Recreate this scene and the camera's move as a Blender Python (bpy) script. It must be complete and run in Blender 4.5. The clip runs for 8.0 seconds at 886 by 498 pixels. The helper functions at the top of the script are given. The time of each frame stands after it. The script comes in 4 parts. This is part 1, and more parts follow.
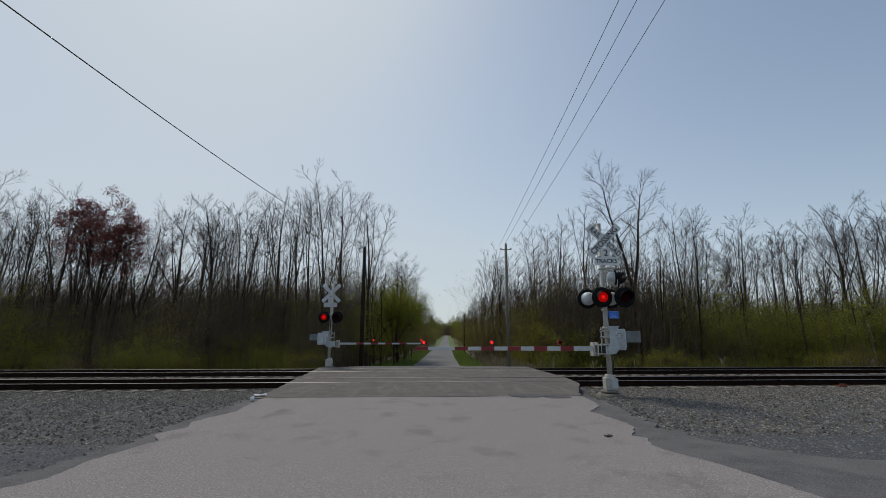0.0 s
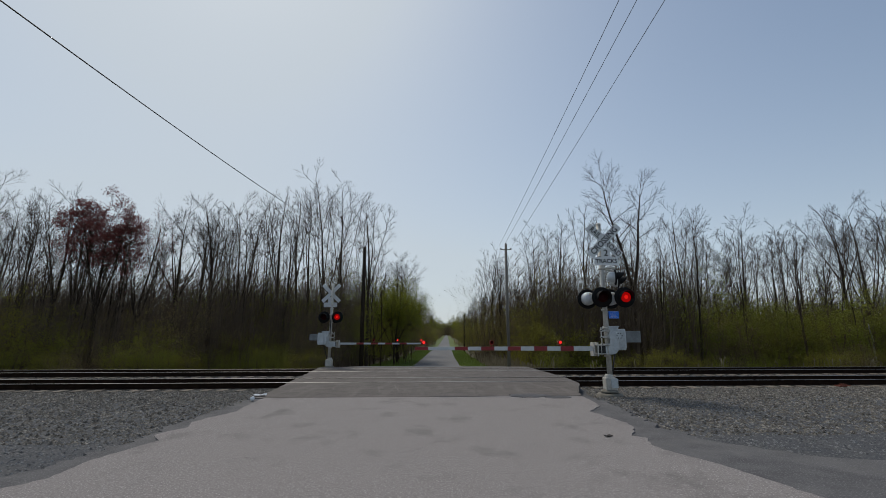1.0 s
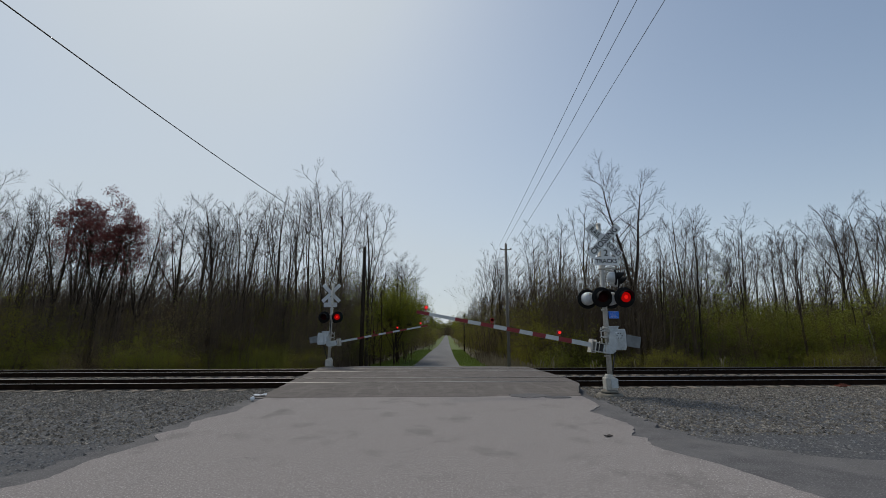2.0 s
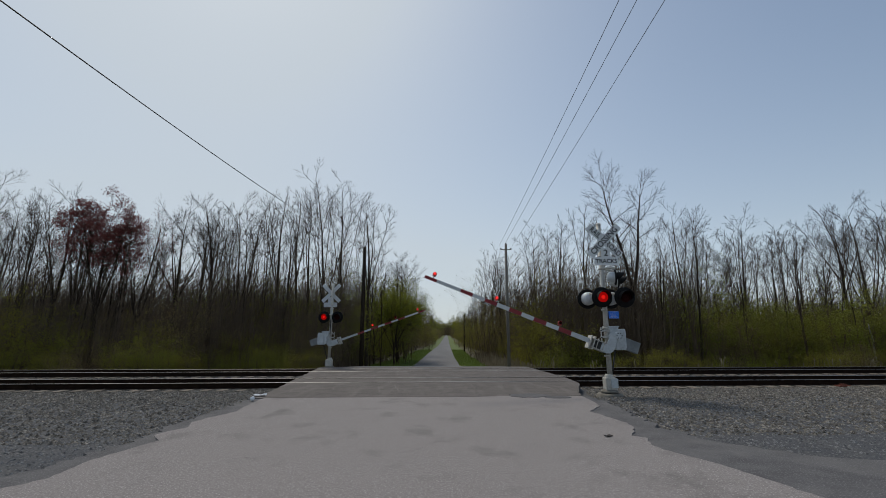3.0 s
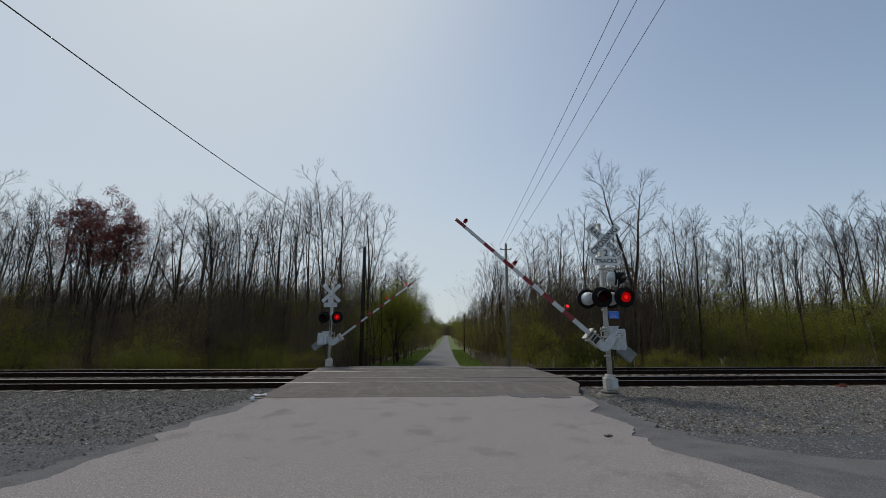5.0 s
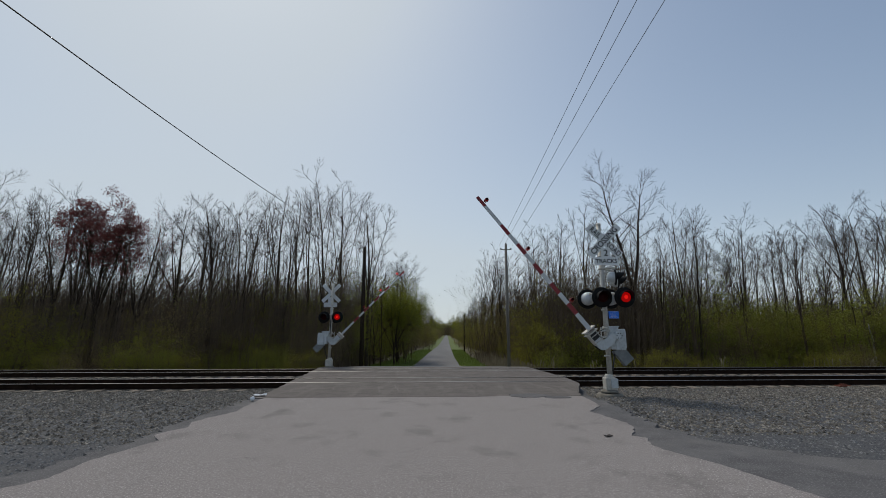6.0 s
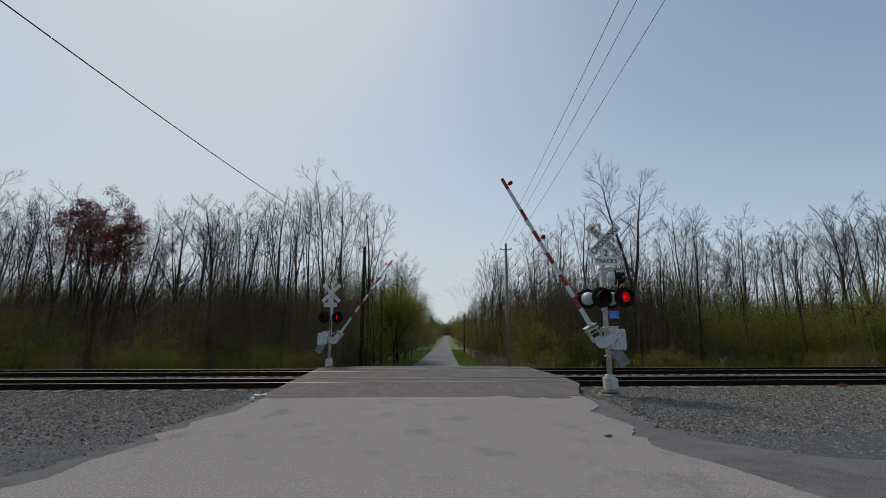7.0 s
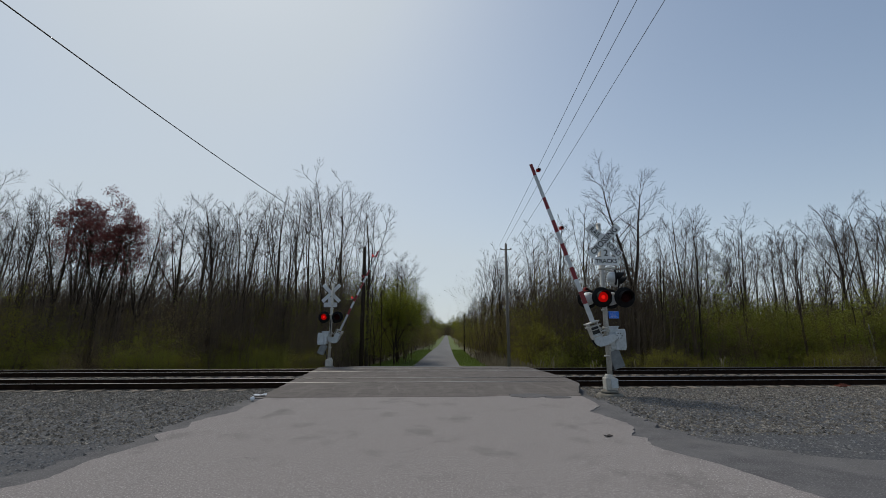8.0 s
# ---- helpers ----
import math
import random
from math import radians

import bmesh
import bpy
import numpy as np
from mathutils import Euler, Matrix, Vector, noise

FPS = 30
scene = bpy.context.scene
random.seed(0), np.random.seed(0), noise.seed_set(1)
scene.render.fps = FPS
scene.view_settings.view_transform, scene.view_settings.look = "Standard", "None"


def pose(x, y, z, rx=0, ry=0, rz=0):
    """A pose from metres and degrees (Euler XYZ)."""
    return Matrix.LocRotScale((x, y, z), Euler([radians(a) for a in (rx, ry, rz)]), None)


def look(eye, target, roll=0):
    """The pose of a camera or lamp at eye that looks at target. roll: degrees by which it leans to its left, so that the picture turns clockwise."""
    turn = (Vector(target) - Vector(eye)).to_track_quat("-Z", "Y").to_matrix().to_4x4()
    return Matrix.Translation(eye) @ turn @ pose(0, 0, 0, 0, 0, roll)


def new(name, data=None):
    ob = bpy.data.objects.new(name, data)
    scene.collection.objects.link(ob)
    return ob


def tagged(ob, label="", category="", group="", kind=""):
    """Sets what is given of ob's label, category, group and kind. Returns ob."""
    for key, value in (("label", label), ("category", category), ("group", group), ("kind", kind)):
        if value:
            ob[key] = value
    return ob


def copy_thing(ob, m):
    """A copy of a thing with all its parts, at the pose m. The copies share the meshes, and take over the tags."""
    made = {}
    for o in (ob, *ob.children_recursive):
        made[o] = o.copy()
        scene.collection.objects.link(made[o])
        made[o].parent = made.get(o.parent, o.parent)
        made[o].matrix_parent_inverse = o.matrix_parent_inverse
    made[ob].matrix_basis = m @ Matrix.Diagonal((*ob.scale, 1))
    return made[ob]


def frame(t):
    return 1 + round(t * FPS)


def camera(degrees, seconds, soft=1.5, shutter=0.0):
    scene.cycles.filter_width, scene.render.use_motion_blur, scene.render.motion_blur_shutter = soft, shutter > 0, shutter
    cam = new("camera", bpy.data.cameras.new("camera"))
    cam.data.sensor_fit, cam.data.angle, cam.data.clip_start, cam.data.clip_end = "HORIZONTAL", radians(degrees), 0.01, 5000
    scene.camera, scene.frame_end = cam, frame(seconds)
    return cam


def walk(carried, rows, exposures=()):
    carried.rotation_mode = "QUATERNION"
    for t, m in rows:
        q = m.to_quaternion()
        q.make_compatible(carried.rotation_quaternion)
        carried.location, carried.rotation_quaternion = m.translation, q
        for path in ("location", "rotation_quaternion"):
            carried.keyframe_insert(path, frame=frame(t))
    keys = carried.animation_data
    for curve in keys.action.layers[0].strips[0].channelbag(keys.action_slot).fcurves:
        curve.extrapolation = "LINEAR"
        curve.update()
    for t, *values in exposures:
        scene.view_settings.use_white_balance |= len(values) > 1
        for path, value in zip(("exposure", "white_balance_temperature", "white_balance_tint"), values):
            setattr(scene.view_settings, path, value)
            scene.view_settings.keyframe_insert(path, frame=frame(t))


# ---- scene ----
# camera on a tripod at the roadside, looking along the road over the crossing
cam = camera(90, 8.0, 0.85)
STAND = pose(0, 0, 1.5, 90 + 11.04, 0, 0.365)
walk(cam, [(0.0, STAND), (8.0, STAND)], [(0.0, 0.1, 6500, 10), (8.0, 0.1, 6500, 10)])

# ---- light: hazy spring sky, veiled sun high ahead on the left ----
SUN_ELEV, SUN_AZ = radians(52), radians(-31)  # azimuth from +Y towards +X
world = bpy.data.worlds.new("hazy_sky")
scene.world = world
world.use_nodes = True
wn, wl = world.node_tree.nodes, world.node_tree.links
sky = wn.new("ShaderNodeTexSky")
sky.sky_type = "NISHITA"
sky.sun_disc = False
sky.sun_elevation, sky.sun_rotation = SUN_ELEV, SUN_AZ
sky.air_density, sky.dust_density, sky.ozone_density = 1.0, 1.0, 1.5
haze = wn.new("ShaderNodeMix")
haze.data_type = "RGBA"
haze.inputs[7].default_value = (5.15, 5.7, 6.1, 1)
cool = wn.new("ShaderNodeMix")
cool.data_type, cool.blend_type = "RGBA", "MULTIPLY"
cool.inputs[0].default_value = 1.0
cool.inputs[7].default_value = (0.96, 1.0, 0.99, 1)
grey, veil = wn.new("ShaderNodeRGBToBW"), wn.new("ShaderNodeMapRange")
veil.inputs[1].default_value, veil.inputs[2].default_value, veil.inputs[3].default_value, veil.inputs[4].default_value = 2.2, 5.8, 0.2, 0.84
wl.new(sky.outputs[0], grey.inputs[0])
wl.new(grey.outputs[0], veil.inputs[0])
wl.new(veil.outputs[0], haze.inputs[0])
wl.new(sky.outputs[0], cool.inputs[6])
wl.new(cool.outputs[2], haze.inputs[6])
bg = wn["Background"]
wl.new(haze.outputs[2], bg.inputs[0])
bg.inputs[1].default_value = 0.10
sun_data = bpy.data.lights.new("sun", "SUN")
sun_data.energy, sun_data.angle, sun_data.color = 1.8, radians(11), (1.0, 0.92, 0.8)
sun = new("sun", sun_data)
sun_way = Vector((math.sin(SUN_AZ) * math.cos(SUN_ELEV), math.cos(SUN_AZ) * math.cos(SUN_ELEV), math.sin(SUN_ELEV)))
sun.matrix_world = look(sun_way * 100, (0, 0, 0))


# ---- materials ----
def material(name, colours, scale=4.0, rough=0.8, metal=0.0, bump=0.0, bump_scale=60.0, fine=None, fine_scale=80.0, fine_amount=0.4, fine_edge=(0.45, 0.7),
             random_amount=0.0, emit=None, emit_strength=0.0, spec=0.5, stretch=(1, 1, 1), through_light=0.0, blotch=None, blotch_scale=0.6, blotch_stretch=(1, 1, 1), blotch_edge=(0.56, 0.62), blotch_amount=0.6):
    """Two scales of colour change over the object's own space, with a fine relief."""
    m = bpy.data.materials.new(name)
    m.use_nodes = True
    nd, ln = m.node_tree.nodes, m.node_tree.links
    b = nd["Principled BSDF"]
    b.inputs["Roughness"].default_value, b.inputs["Metallic"].default_value = rough, metal
    b.inputs["Specular IOR Level"].default_value = spec
    co = nd.new("ShaderNodeTexCoord")
    mp = nd.new("ShaderNodeMapping")
    mp.inputs["Scale"].default_value = stretch
    ln.new(co.outputs["Object"], mp.inputs[0])
    n1 = nd.new("ShaderNodeTexNoise")
    n1.inputs["Scale"].default_value, n1.inputs["Detail"].default_value, n1.inputs["Roughness"].default_value = scale, 6, 0.62
    ln.new(mp.outputs[0], n1.inputs["Vector"])
    ramp = nd.new("ShaderNodeValToRGB")
    cr = ramp.color_ramp
    while len(cr.elements) < len(colours):
        cr.elements.new(0.5)
    for i, c in enumerate(colours):
        cr.elements[i].position = 0.32 + 0.36 * i / max(1, len(colours) - 1)
        cr.elements[i].color = (*c, 1)
    ln.new(n1.outputs[0], ramp.inputs[0])
    out = ramp.outputs[0]
    if fine:
        n2 = nd.new("ShaderNodeTexNoise")
        n2.inputs["Scale"].default_value, n2.inputs["Detail"].default_value = fine_scale, 3
        ln.new(mp.outputs[0], n2.inputs["Vector"])
        r2 = nd.new("ShaderNodeMapRange")
        r2.inputs[1].default_value, r2.inputs[2].default_value = fine_edge
        r2.inputs[4].default_value = fine_amount
        ln.new(n2.outputs[0], r2.inputs[0])
        mx = nd.new("ShaderNodeMix")
        mx.data_type = "RGBA"
        mx.inputs[7].default_value = (*fine, 1)
        ln.new(r2.outputs[0], mx.inputs[0])
        ln.new(out, mx.inputs[6])
        out = mx.outputs[2]
    if blotch:
        mp2 = nd.new("ShaderNodeMapping")
        mp2.inputs["Scale"].default_value = blotch_stretch
        ln.new(co.outputs["Object"], mp2.inputs[0])
        n4 = nd.new("ShaderNodeTexNoise")
        n4.inputs["Scale"].default_value, n4.inputs["Detail"].default_value, n4.inputs["Roughness"].default_value = blotch_scale, 7, 0.6
        ln.new(mp2.outputs[0], n4.inputs["Vector"])
        r4 = nd.new("ShaderNodeMapRange")
        r4.inputs[1].default_value, r4.inputs[2].default_value, r4.inputs[4].default_value = *blotch_edge, blotch_amount
        ln.new(n4.outputs[0], r4.inputs[0])
        m4 = nd.new("ShaderNodeMix")
        m4.data_type = "RGBA"
        m4.inputs[7].default_value = (*blotch, 1)
        ln.new(r4.outputs[0], m4.inputs[0])
        ln.new(out, m4.inputs[6])
        out = m4.outputs[2]
    if random_amount:
        geo, info = nd.new("ShaderNodeNewGeometry"), nd.new("ShaderNodeObjectInfo")
        add = nd.new("ShaderNodeMath")
        add.operation = "ADD"
        ln.new(geo.outputs["Random Per Island"], add.inputs[0])
        ln.new(info.outputs["Random"], add.inputs[1])
        mr = nd.new("ShaderNodeMapRange")
        mr.inputs[2].default_value = 2.0
        mr.inputs[3].default_value, mr.inputs[4].default_value = 1 - random_amount, 1 + random_amount
        ln.new(add.outputs[0], mr.inputs[0])
        hs = nd.new("ShaderNodeHueSaturation")
        ln.new(mr.outputs[0], hs.inputs["Value"])
        ln.new(out, hs.inputs["Color"])
        out = hs.outputs[0]
    ln.new(out, b.inputs["Base Color"])
    if bump:
        n3 = nd.new("ShaderNodeTexNoise")
        n3.inputs["Scale"].default_value, n3.inputs["Detail"].default_value = bump_scale, 4
        ln.new(mp.outputs[0], n3.inputs["Vector"])
        bp = nd.new("ShaderNodeBump")
        bp.inputs["Strength"].default_value, bp.inputs["Distance"].default_value = bump, 0.02
        ln.new(n3.outputs[0], bp.inputs["Height"])
        ln.new(bp.outputs[0], b.inputs["Normal"])
    if emit:
        b.inputs["Emission Color"].default_value, b.inputs["Emission Strength"].default_value = (*emit, 1), emit_strength
    if through_light:
        tr, mixs = nd.new("ShaderNodeBsdfTranslucent"), nd.new("ShaderNodeMixShader")
        mixs.inputs[0].default_value = through_light
        ln.new(out, tr.inputs[0])
        ln.new(b.outputs[0], mixs.inputs[1])
        ln.new(tr.outputs[0], mixs.inputs[2])
        ln.new(mixs.outputs[0], nd["Material Output"].inputs[0])
    return m


ASPHALT = material("worn_asphalt", [(0.195, 0.177, 0.169), (0.235, 0.215, 0.205), (0.275, 0.252, 0.241)], 26, 0.95, bump=0.5, bump_scale=60, spec=0.15,
                   fine=(0.52, 0.49, 0.47), fine_scale=58, fine_amount=0.85, fine_edge=(0.56, 0.68), blotch=(0.095, 0.088, 0.085), blotch_scale=1.3, blotch_stretch=(1.0, 0.7, 1), blotch_edge=(0.54, 0.72), blotch_amount=0.5)
ASPHALT_FAR = material("grey_country_asphalt", [(0.15, 0.15, 0.153), (0.19, 0.19, 0.193)], 0.5, 0.95, spec=0.15, stretch=(1, 0.15, 1), fine=(0.26, 0.26, 0.26), fine_scale=8, fine_amount=0.4)
ASPHALT_NEW = material("dark_asphalt", [(0.085, 0.082, 0.084), (0.108, 0.105, 0.107), (0.135, 0.13, 0.131)], 2.0, 0.9, bump=0.5, bump_scale=90, spec=0.15,
                       fine=(0.28, 0.275, 0.27), fine_scale=55, fine_amount=0.6, fine_edge=(0.54, 0.68), blotch=(0.16, 0.153, 0.148), blotch_scale=0.7, blotch_edge=(0.5, 0.66), blotch_amount=0.6)
ASPHALT_XING = material("crossing_asphalt", [(0.08, 0.07, 0.064), (0.104, 0.092, 0.085), (0.134, 0.119, 0.11)], 1.6, 0.9, bump=0.4, spec=0.15,
                        bump_scale=60, fine=(0.3, 0.275, 0.25), fine_scale=34, fine_amount=0.5, stretch=(1, 2, 1), blotch=(0.18, 0.162, 0.15), blotch_scale=1.0, blotch_stretch=(3.5, 0.5, 1), blotch_edge=(0.5, 0.68), blotch_amount=0.6)
SCRAPED = material("scraped_asphalt", [(0.2, 0.182, 0.17), (0.29, 0.265, 0.25)], 6, 0.9, spec=0.15)
CRACK = material("tar_filled_crack", [(0.06, 0.056, 0.055), (0.12, 0.112, 0.108)], 5, 0.8, spec=0.2)
GRAVEL = material("crushed_stone_ground", [(0.045, 0.047, 0.052), (0.07, 0.071, 0.074), (0.098, 0.096, 0.094)], 1.0, 0.95, bump=1.0, bump_scale=24, spec=0.2,
                  fine=(0.24, 0.235, 0.225), fine_scale=30, fine_amount=0.6, fine_edge=(0.5, 0.66), blotch=(0.06, 0.064, 0.072), blotch_scale=0.5, blotch_stretch=(0.6, 1.2, 1), blotch_edge=(0.48, 0.6), blotch_amount=0.55)
STONE = material("ballast_stone", [(0.03, 0.026, 0.021), (0.13, 0.116, 0.096)], 9, 0.9, random_amount=1.0, spec=0.25, fine=(0.4, 0.375, 0.33), fine_scale=22, fine_amount=0.5)
SOIL = material("leaf_litter_ground", [(0.055, 0.05, 0.026), (0.1, 0.085, 0.045), (0.08, 0.09, 0.03)], 0.8, 1.0, bump=0.6, bump_scale=9,
                fine=(0.17, 0.14, 0.08), fine_scale=7, fine_amount=0.5)
PEBBLE = material("grey_gravel_stone", [(0.12, 0.12, 0.122), (0.24, 0.238, 0.235)], 9, 0.9, random_amount=0.7, spec=0.2, fine=(0.4, 0.4, 0.39), fine_scale=30)
GRASS_BED = material("mown_grass_bed", [(0.075, 0.105, 0.02), (0.12, 0.16, 0.035)], 1.2, 1.0, bump=0.6, bump_scale=20)
GRASS = material("grass_blades", [(0.1, 0.15, 0.025), (0.16, 0.22, 0.045)], 1.5, 0.7, random_amount=0.35, through_light=0.35)
DRY = material("dry_weeds", [(0.15, 0.122, 0.075), (0.32, 0.27, 0.18)], 2, 0.9, random_amount=0.4, through_light=0.2)
BARK = material("grey_brown_bark", [(0.034, 0.025, 0.019), (0.068, 0.051, 0.039)], 3, 0.95, spec=0.1, random_amount=0.3, bump=0.5, bump_scale=14, stretch=(3, 3, 0.6))
BARK_PALE = material("pale_bark", [(0.22, 0.2, 0.17), (0.38, 0.35, 0.3)], 3, 0.9, bump=0.4, bump_scale=14, stretch=(3, 3, 0.8))
TWIG = material("bare_twigs", [(0.026, 0.019, 0.016), (0.05, 0.037, 0.03)], 1, 0.95, spec=0.1, random_amount=0.3)
TWIG_WOODS = material("thicket_stems", [(0.07, 0.051, 0.035), (0.125, 0.094, 0.065)], 0.4, 0.95, spec=0.1, random_amount=0.45)
LEAF_GREEN = material("fresh_maple_leaves", [(0.14, 0.158, 0.016), (0.225, 0.24, 0.028)], 0.9, 0.7, random_amount=0.35, through_light=0.5, spec=0.15)
LEAF_OLIVE = material("young_olive_leaves", [(0.15, 0.14, 0.022), (0.25, 0.23, 0.04)], 0.5, 0.8, spec=0.15, random_amount=0.4, through_light=0.35)
LEAF_SPRING = material("spring_green_leaves", [(0.14, 0.15, 0.022), (0.23, 0.238, 0.04)], 0.4, 0.8, spec=0.15, random_amount=0.45, through_light=0.35)
LEAF_BROWN = material("withered_leaves", [(0.15, 0.115, 0.055), (0.25, 0.195, 0.095)], 0.5, 0.9, spec=0.15, random_amount=0.4, through_light=0.25)
LEAF_RED = material("red_maple_buds", [(0.13, 0.032, 0.032), (0.22, 0.06, 0.055)], 0.9, 0.7, random_amount=0.35, through_light=0.35)
RAIL_STEEL = material("rusty_rail_side", [(0.012, 0.008, 0.006), (0.026, 0.016, 0.011)], 5, 0.95, spec=0.03, bump=0.3)
RAIL_TOP = material("polished_rail_head", [(0.25, 0.24, 0.225), (0.38, 0.37, 0.35)], 3, 0.4, metal=0.9, stretch=(0.2, 4, 1))
TIE = material("weathered_tie_wood", [(0.09, 0.072, 0.055), (0.24, 0.2, 0.155)], 3, 0.95, random_amount=0.4, bump=0.5, stretch=(4, 1, 1))
GALV = material("grey_painted_steel", [(0.42, 0.45, 0.46), (0.55, 0.58, 0.59)], 5, 0.5, metal=0.1, bump=0.06, fine=(0.26, 0.25, 0.23), fine_scale=18, fine_amount=0.3)
GALV_OLD = material("tarnished_aluminium", [(0.4, 0.385, 0.345), (0.54, 0.52, 0.47)], 8, 0.55, metal=0.1, bump=0.1, fine=(0.2, 0.17, 0.12), fine_scale=22, fine_amount=0.35)
WEIGHT = material("dull_cast_iron_paint", [(0.16, 0.17, 0.17), (0.24, 0.25, 0.25)], 6, 0.7, spec=0.3)
DARK_STEEL = material("dark_steel", [(0.02, 0.02, 0.02), (0.04, 0.038, 0.035)], 8, 0.6, metal=0.4)
BLACK = material("matt_black_paint", [(0.006, 0.006, 0.006), (0.011, 0.011, 0.011)], 8, 0.7, spec=0.15)
SIGN_WHITE = material("reflective_white_sheet", [(0.64, 0.66, 0.65), (0.76, 0.78, 0.77)], 3, 0.45)
SIGN_BLACK = material("black_sign_ink", [(0.015, 0.015, 0.015), (0.02, 0.02, 0.02)], 3, 0.5)
SIGN_BACK = material("bare_sign_back", [(0.48, 0.5, 0.51), (0.58, 0.6, 0.61)], 3, 0.5, metal=0.05)
BLUE = material("blue_sign_sheet", [(0.01, 0.15, 0.68), (0.02, 0.18, 0.75)], 3, 0.4)
ARM_RED = material("red_reflective_stripe", [(0.17, 0.006, 0.01), (0.24, 0.01, 0.014)], 9, 0.4)
ARM_WHITE = material("white_reflective_stripe", [(0.44, 0.46, 0.46), (0.55, 0.57, 0.57)], 7, 0.4, fine=(0.4, 0.41, 0.42), fine_scale=14, fine_amount=0.3)
LENS_DARK = material("unlit_red_lens", [(0.014, 0.001, 0.001), (0.024, 0.002, 0.002)], 20, 0.6, spec=0.08)
LENS_LIT = material("lit_red_lens", [(0.12, 0.004, 0.004), (0.16, 0.006, 0.005)], 20, 0.6, spec=0.08, emit=(1.0, 0.004, 0.003), emit_strength=0.22)
LENS_CORE = material("lit_lens_core", [(0.12, 0.004, 0.004), (0.16, 0.006, 0.005)], 20, 0.6, spec=0.08, emit=(1.0, 0.012, 0.008), emit_strength=0.6)
GATE_LIT = material("lit_gate_lens", [(0.5, 0.01, 0.01), (0.6, 0.02, 0.015)], 20, 0.4, emit=(1.0, 0.02, 0.012), emit_strength=0.95)
RED_GLASS = material("red_lamp_housing", [(0.25, 0.008, 0.008), (0.32, 0.012, 0.01)], 20, 0.3)
POLE_WOOD = material("weathered_pole_wood", [(0.13, 0.115, 0.1), (0.23, 0.21, 0.185)], 3, 0.95, spec=0.1, bump=0.4, bump_scale=12, stretch=(5, 5, 0.3))
POLE_DARK = material("creosoted_pole_wood", [(0.022, 0.016, 0.012), (0.045, 0.034, 0.026)], 3, 0.95, spec=0.1, bump=0.4, bump_scale=12, stretch=(5, 5, 0.3))
WIRE = material("dark_cable", [(0.03, 0.03, 0.032), (0.04, 0.04, 0.042)], 3, 0.7)
RUST = material("orange_rust", [(0.1, 0.028, 0.014), (0.19, 0.05, 0.025)], 9, 0.9, bump=0.4, bump_scale=40)
CONCRETE = material("stained_concrete", [(0.12, 0.108, 0.085), (0.24, 0.22, 0.18)], 6, 0.9, bump=0.3, fine=(0.2, 0.18, 0.15), fine_scale=16)
PAPER = material("crumpled_white_litter", [(0.7, 0.71, 0.72), (0.8, 0.81, 0.82)], 6, 0.8, bump=0.3, bump_scale=30)
BROWN = material("dark_leaf_scrap", [(0.014, 0.009, 0.007), (0.025, 0.016, 0.012)], 9, 0.9)


# ---- mesh helpers ----
def mesh_of(name, verts, faces, mats, slots=None, smooth=False):
    me = bpy.data.meshes.new(name)
    me.from_pydata([tuple(v) for v in verts], [], faces)
    for m in mats:
        me.materials.append(m)
    if slots is not None:
        me.polygons.foreach_set("material_index", np.asarray(slots, dtype=np.int32))
    if smooth:
        me.polygons.foreach_set("use_smooth", [True] * len(faces))
    me.update()
    return me


def part(name, bm, mat, parent, label=""):
    """One bmesh as one mesh object under a thing or part."""
    me = bpy.data.meshes.new(name)
    bm.to_mesh(me)
    bm.free()
    me.materials.append(mat)
    ob = new(name, me)
    ob.parent = parent
    return tagged(ob, label)


def thing(name, m, label, category, group="", kind=""):
    ob = new(name)
    ob.matrix_basis = m
    return tagged(ob, label, category, group, kind)


def box_bm(x0, x1, y0, y1, z0, z1, bevel=0.0, bm=None):
    bm = bm or bmesh.new()
    r = bmesh.ops.create_cube(bm, size=1.0, matrix=Matrix.LocRotScale(((x0 + x1) / 2, (y0 + y1) / 2, (z0 + z1) / 2), None, (x1 - x0, y1 - y0, z1 - z0)))
    if bevel:
        es = list({e for v in r["verts"] for e in v.link_edges})
        bmesh.ops.bevel(bm, geom=es, offset=bevel, segments=2, affect="EDGES", profile=0.6)
    return bm


def rod_bm(p, q, r0, r1=None, sides=12, bm=None):
    bm = bm or bmesh.new()
    p, q = Vector(p), Vector(q)
    d = q - p
    m = Matrix.Translation((p + q) / 2) @ d.to_track_quat("Z", "Y").to_matrix().to_4x4()
    bmesh.ops.create_cone(bm, cap_ends=True, segments=sides, radius1=r0, radius2=r0 if r1 is None else r1, depth=d.length, matrix=m)
    for f in bm.faces:
        f.smooth = len(f.verts) == 4
    return bm


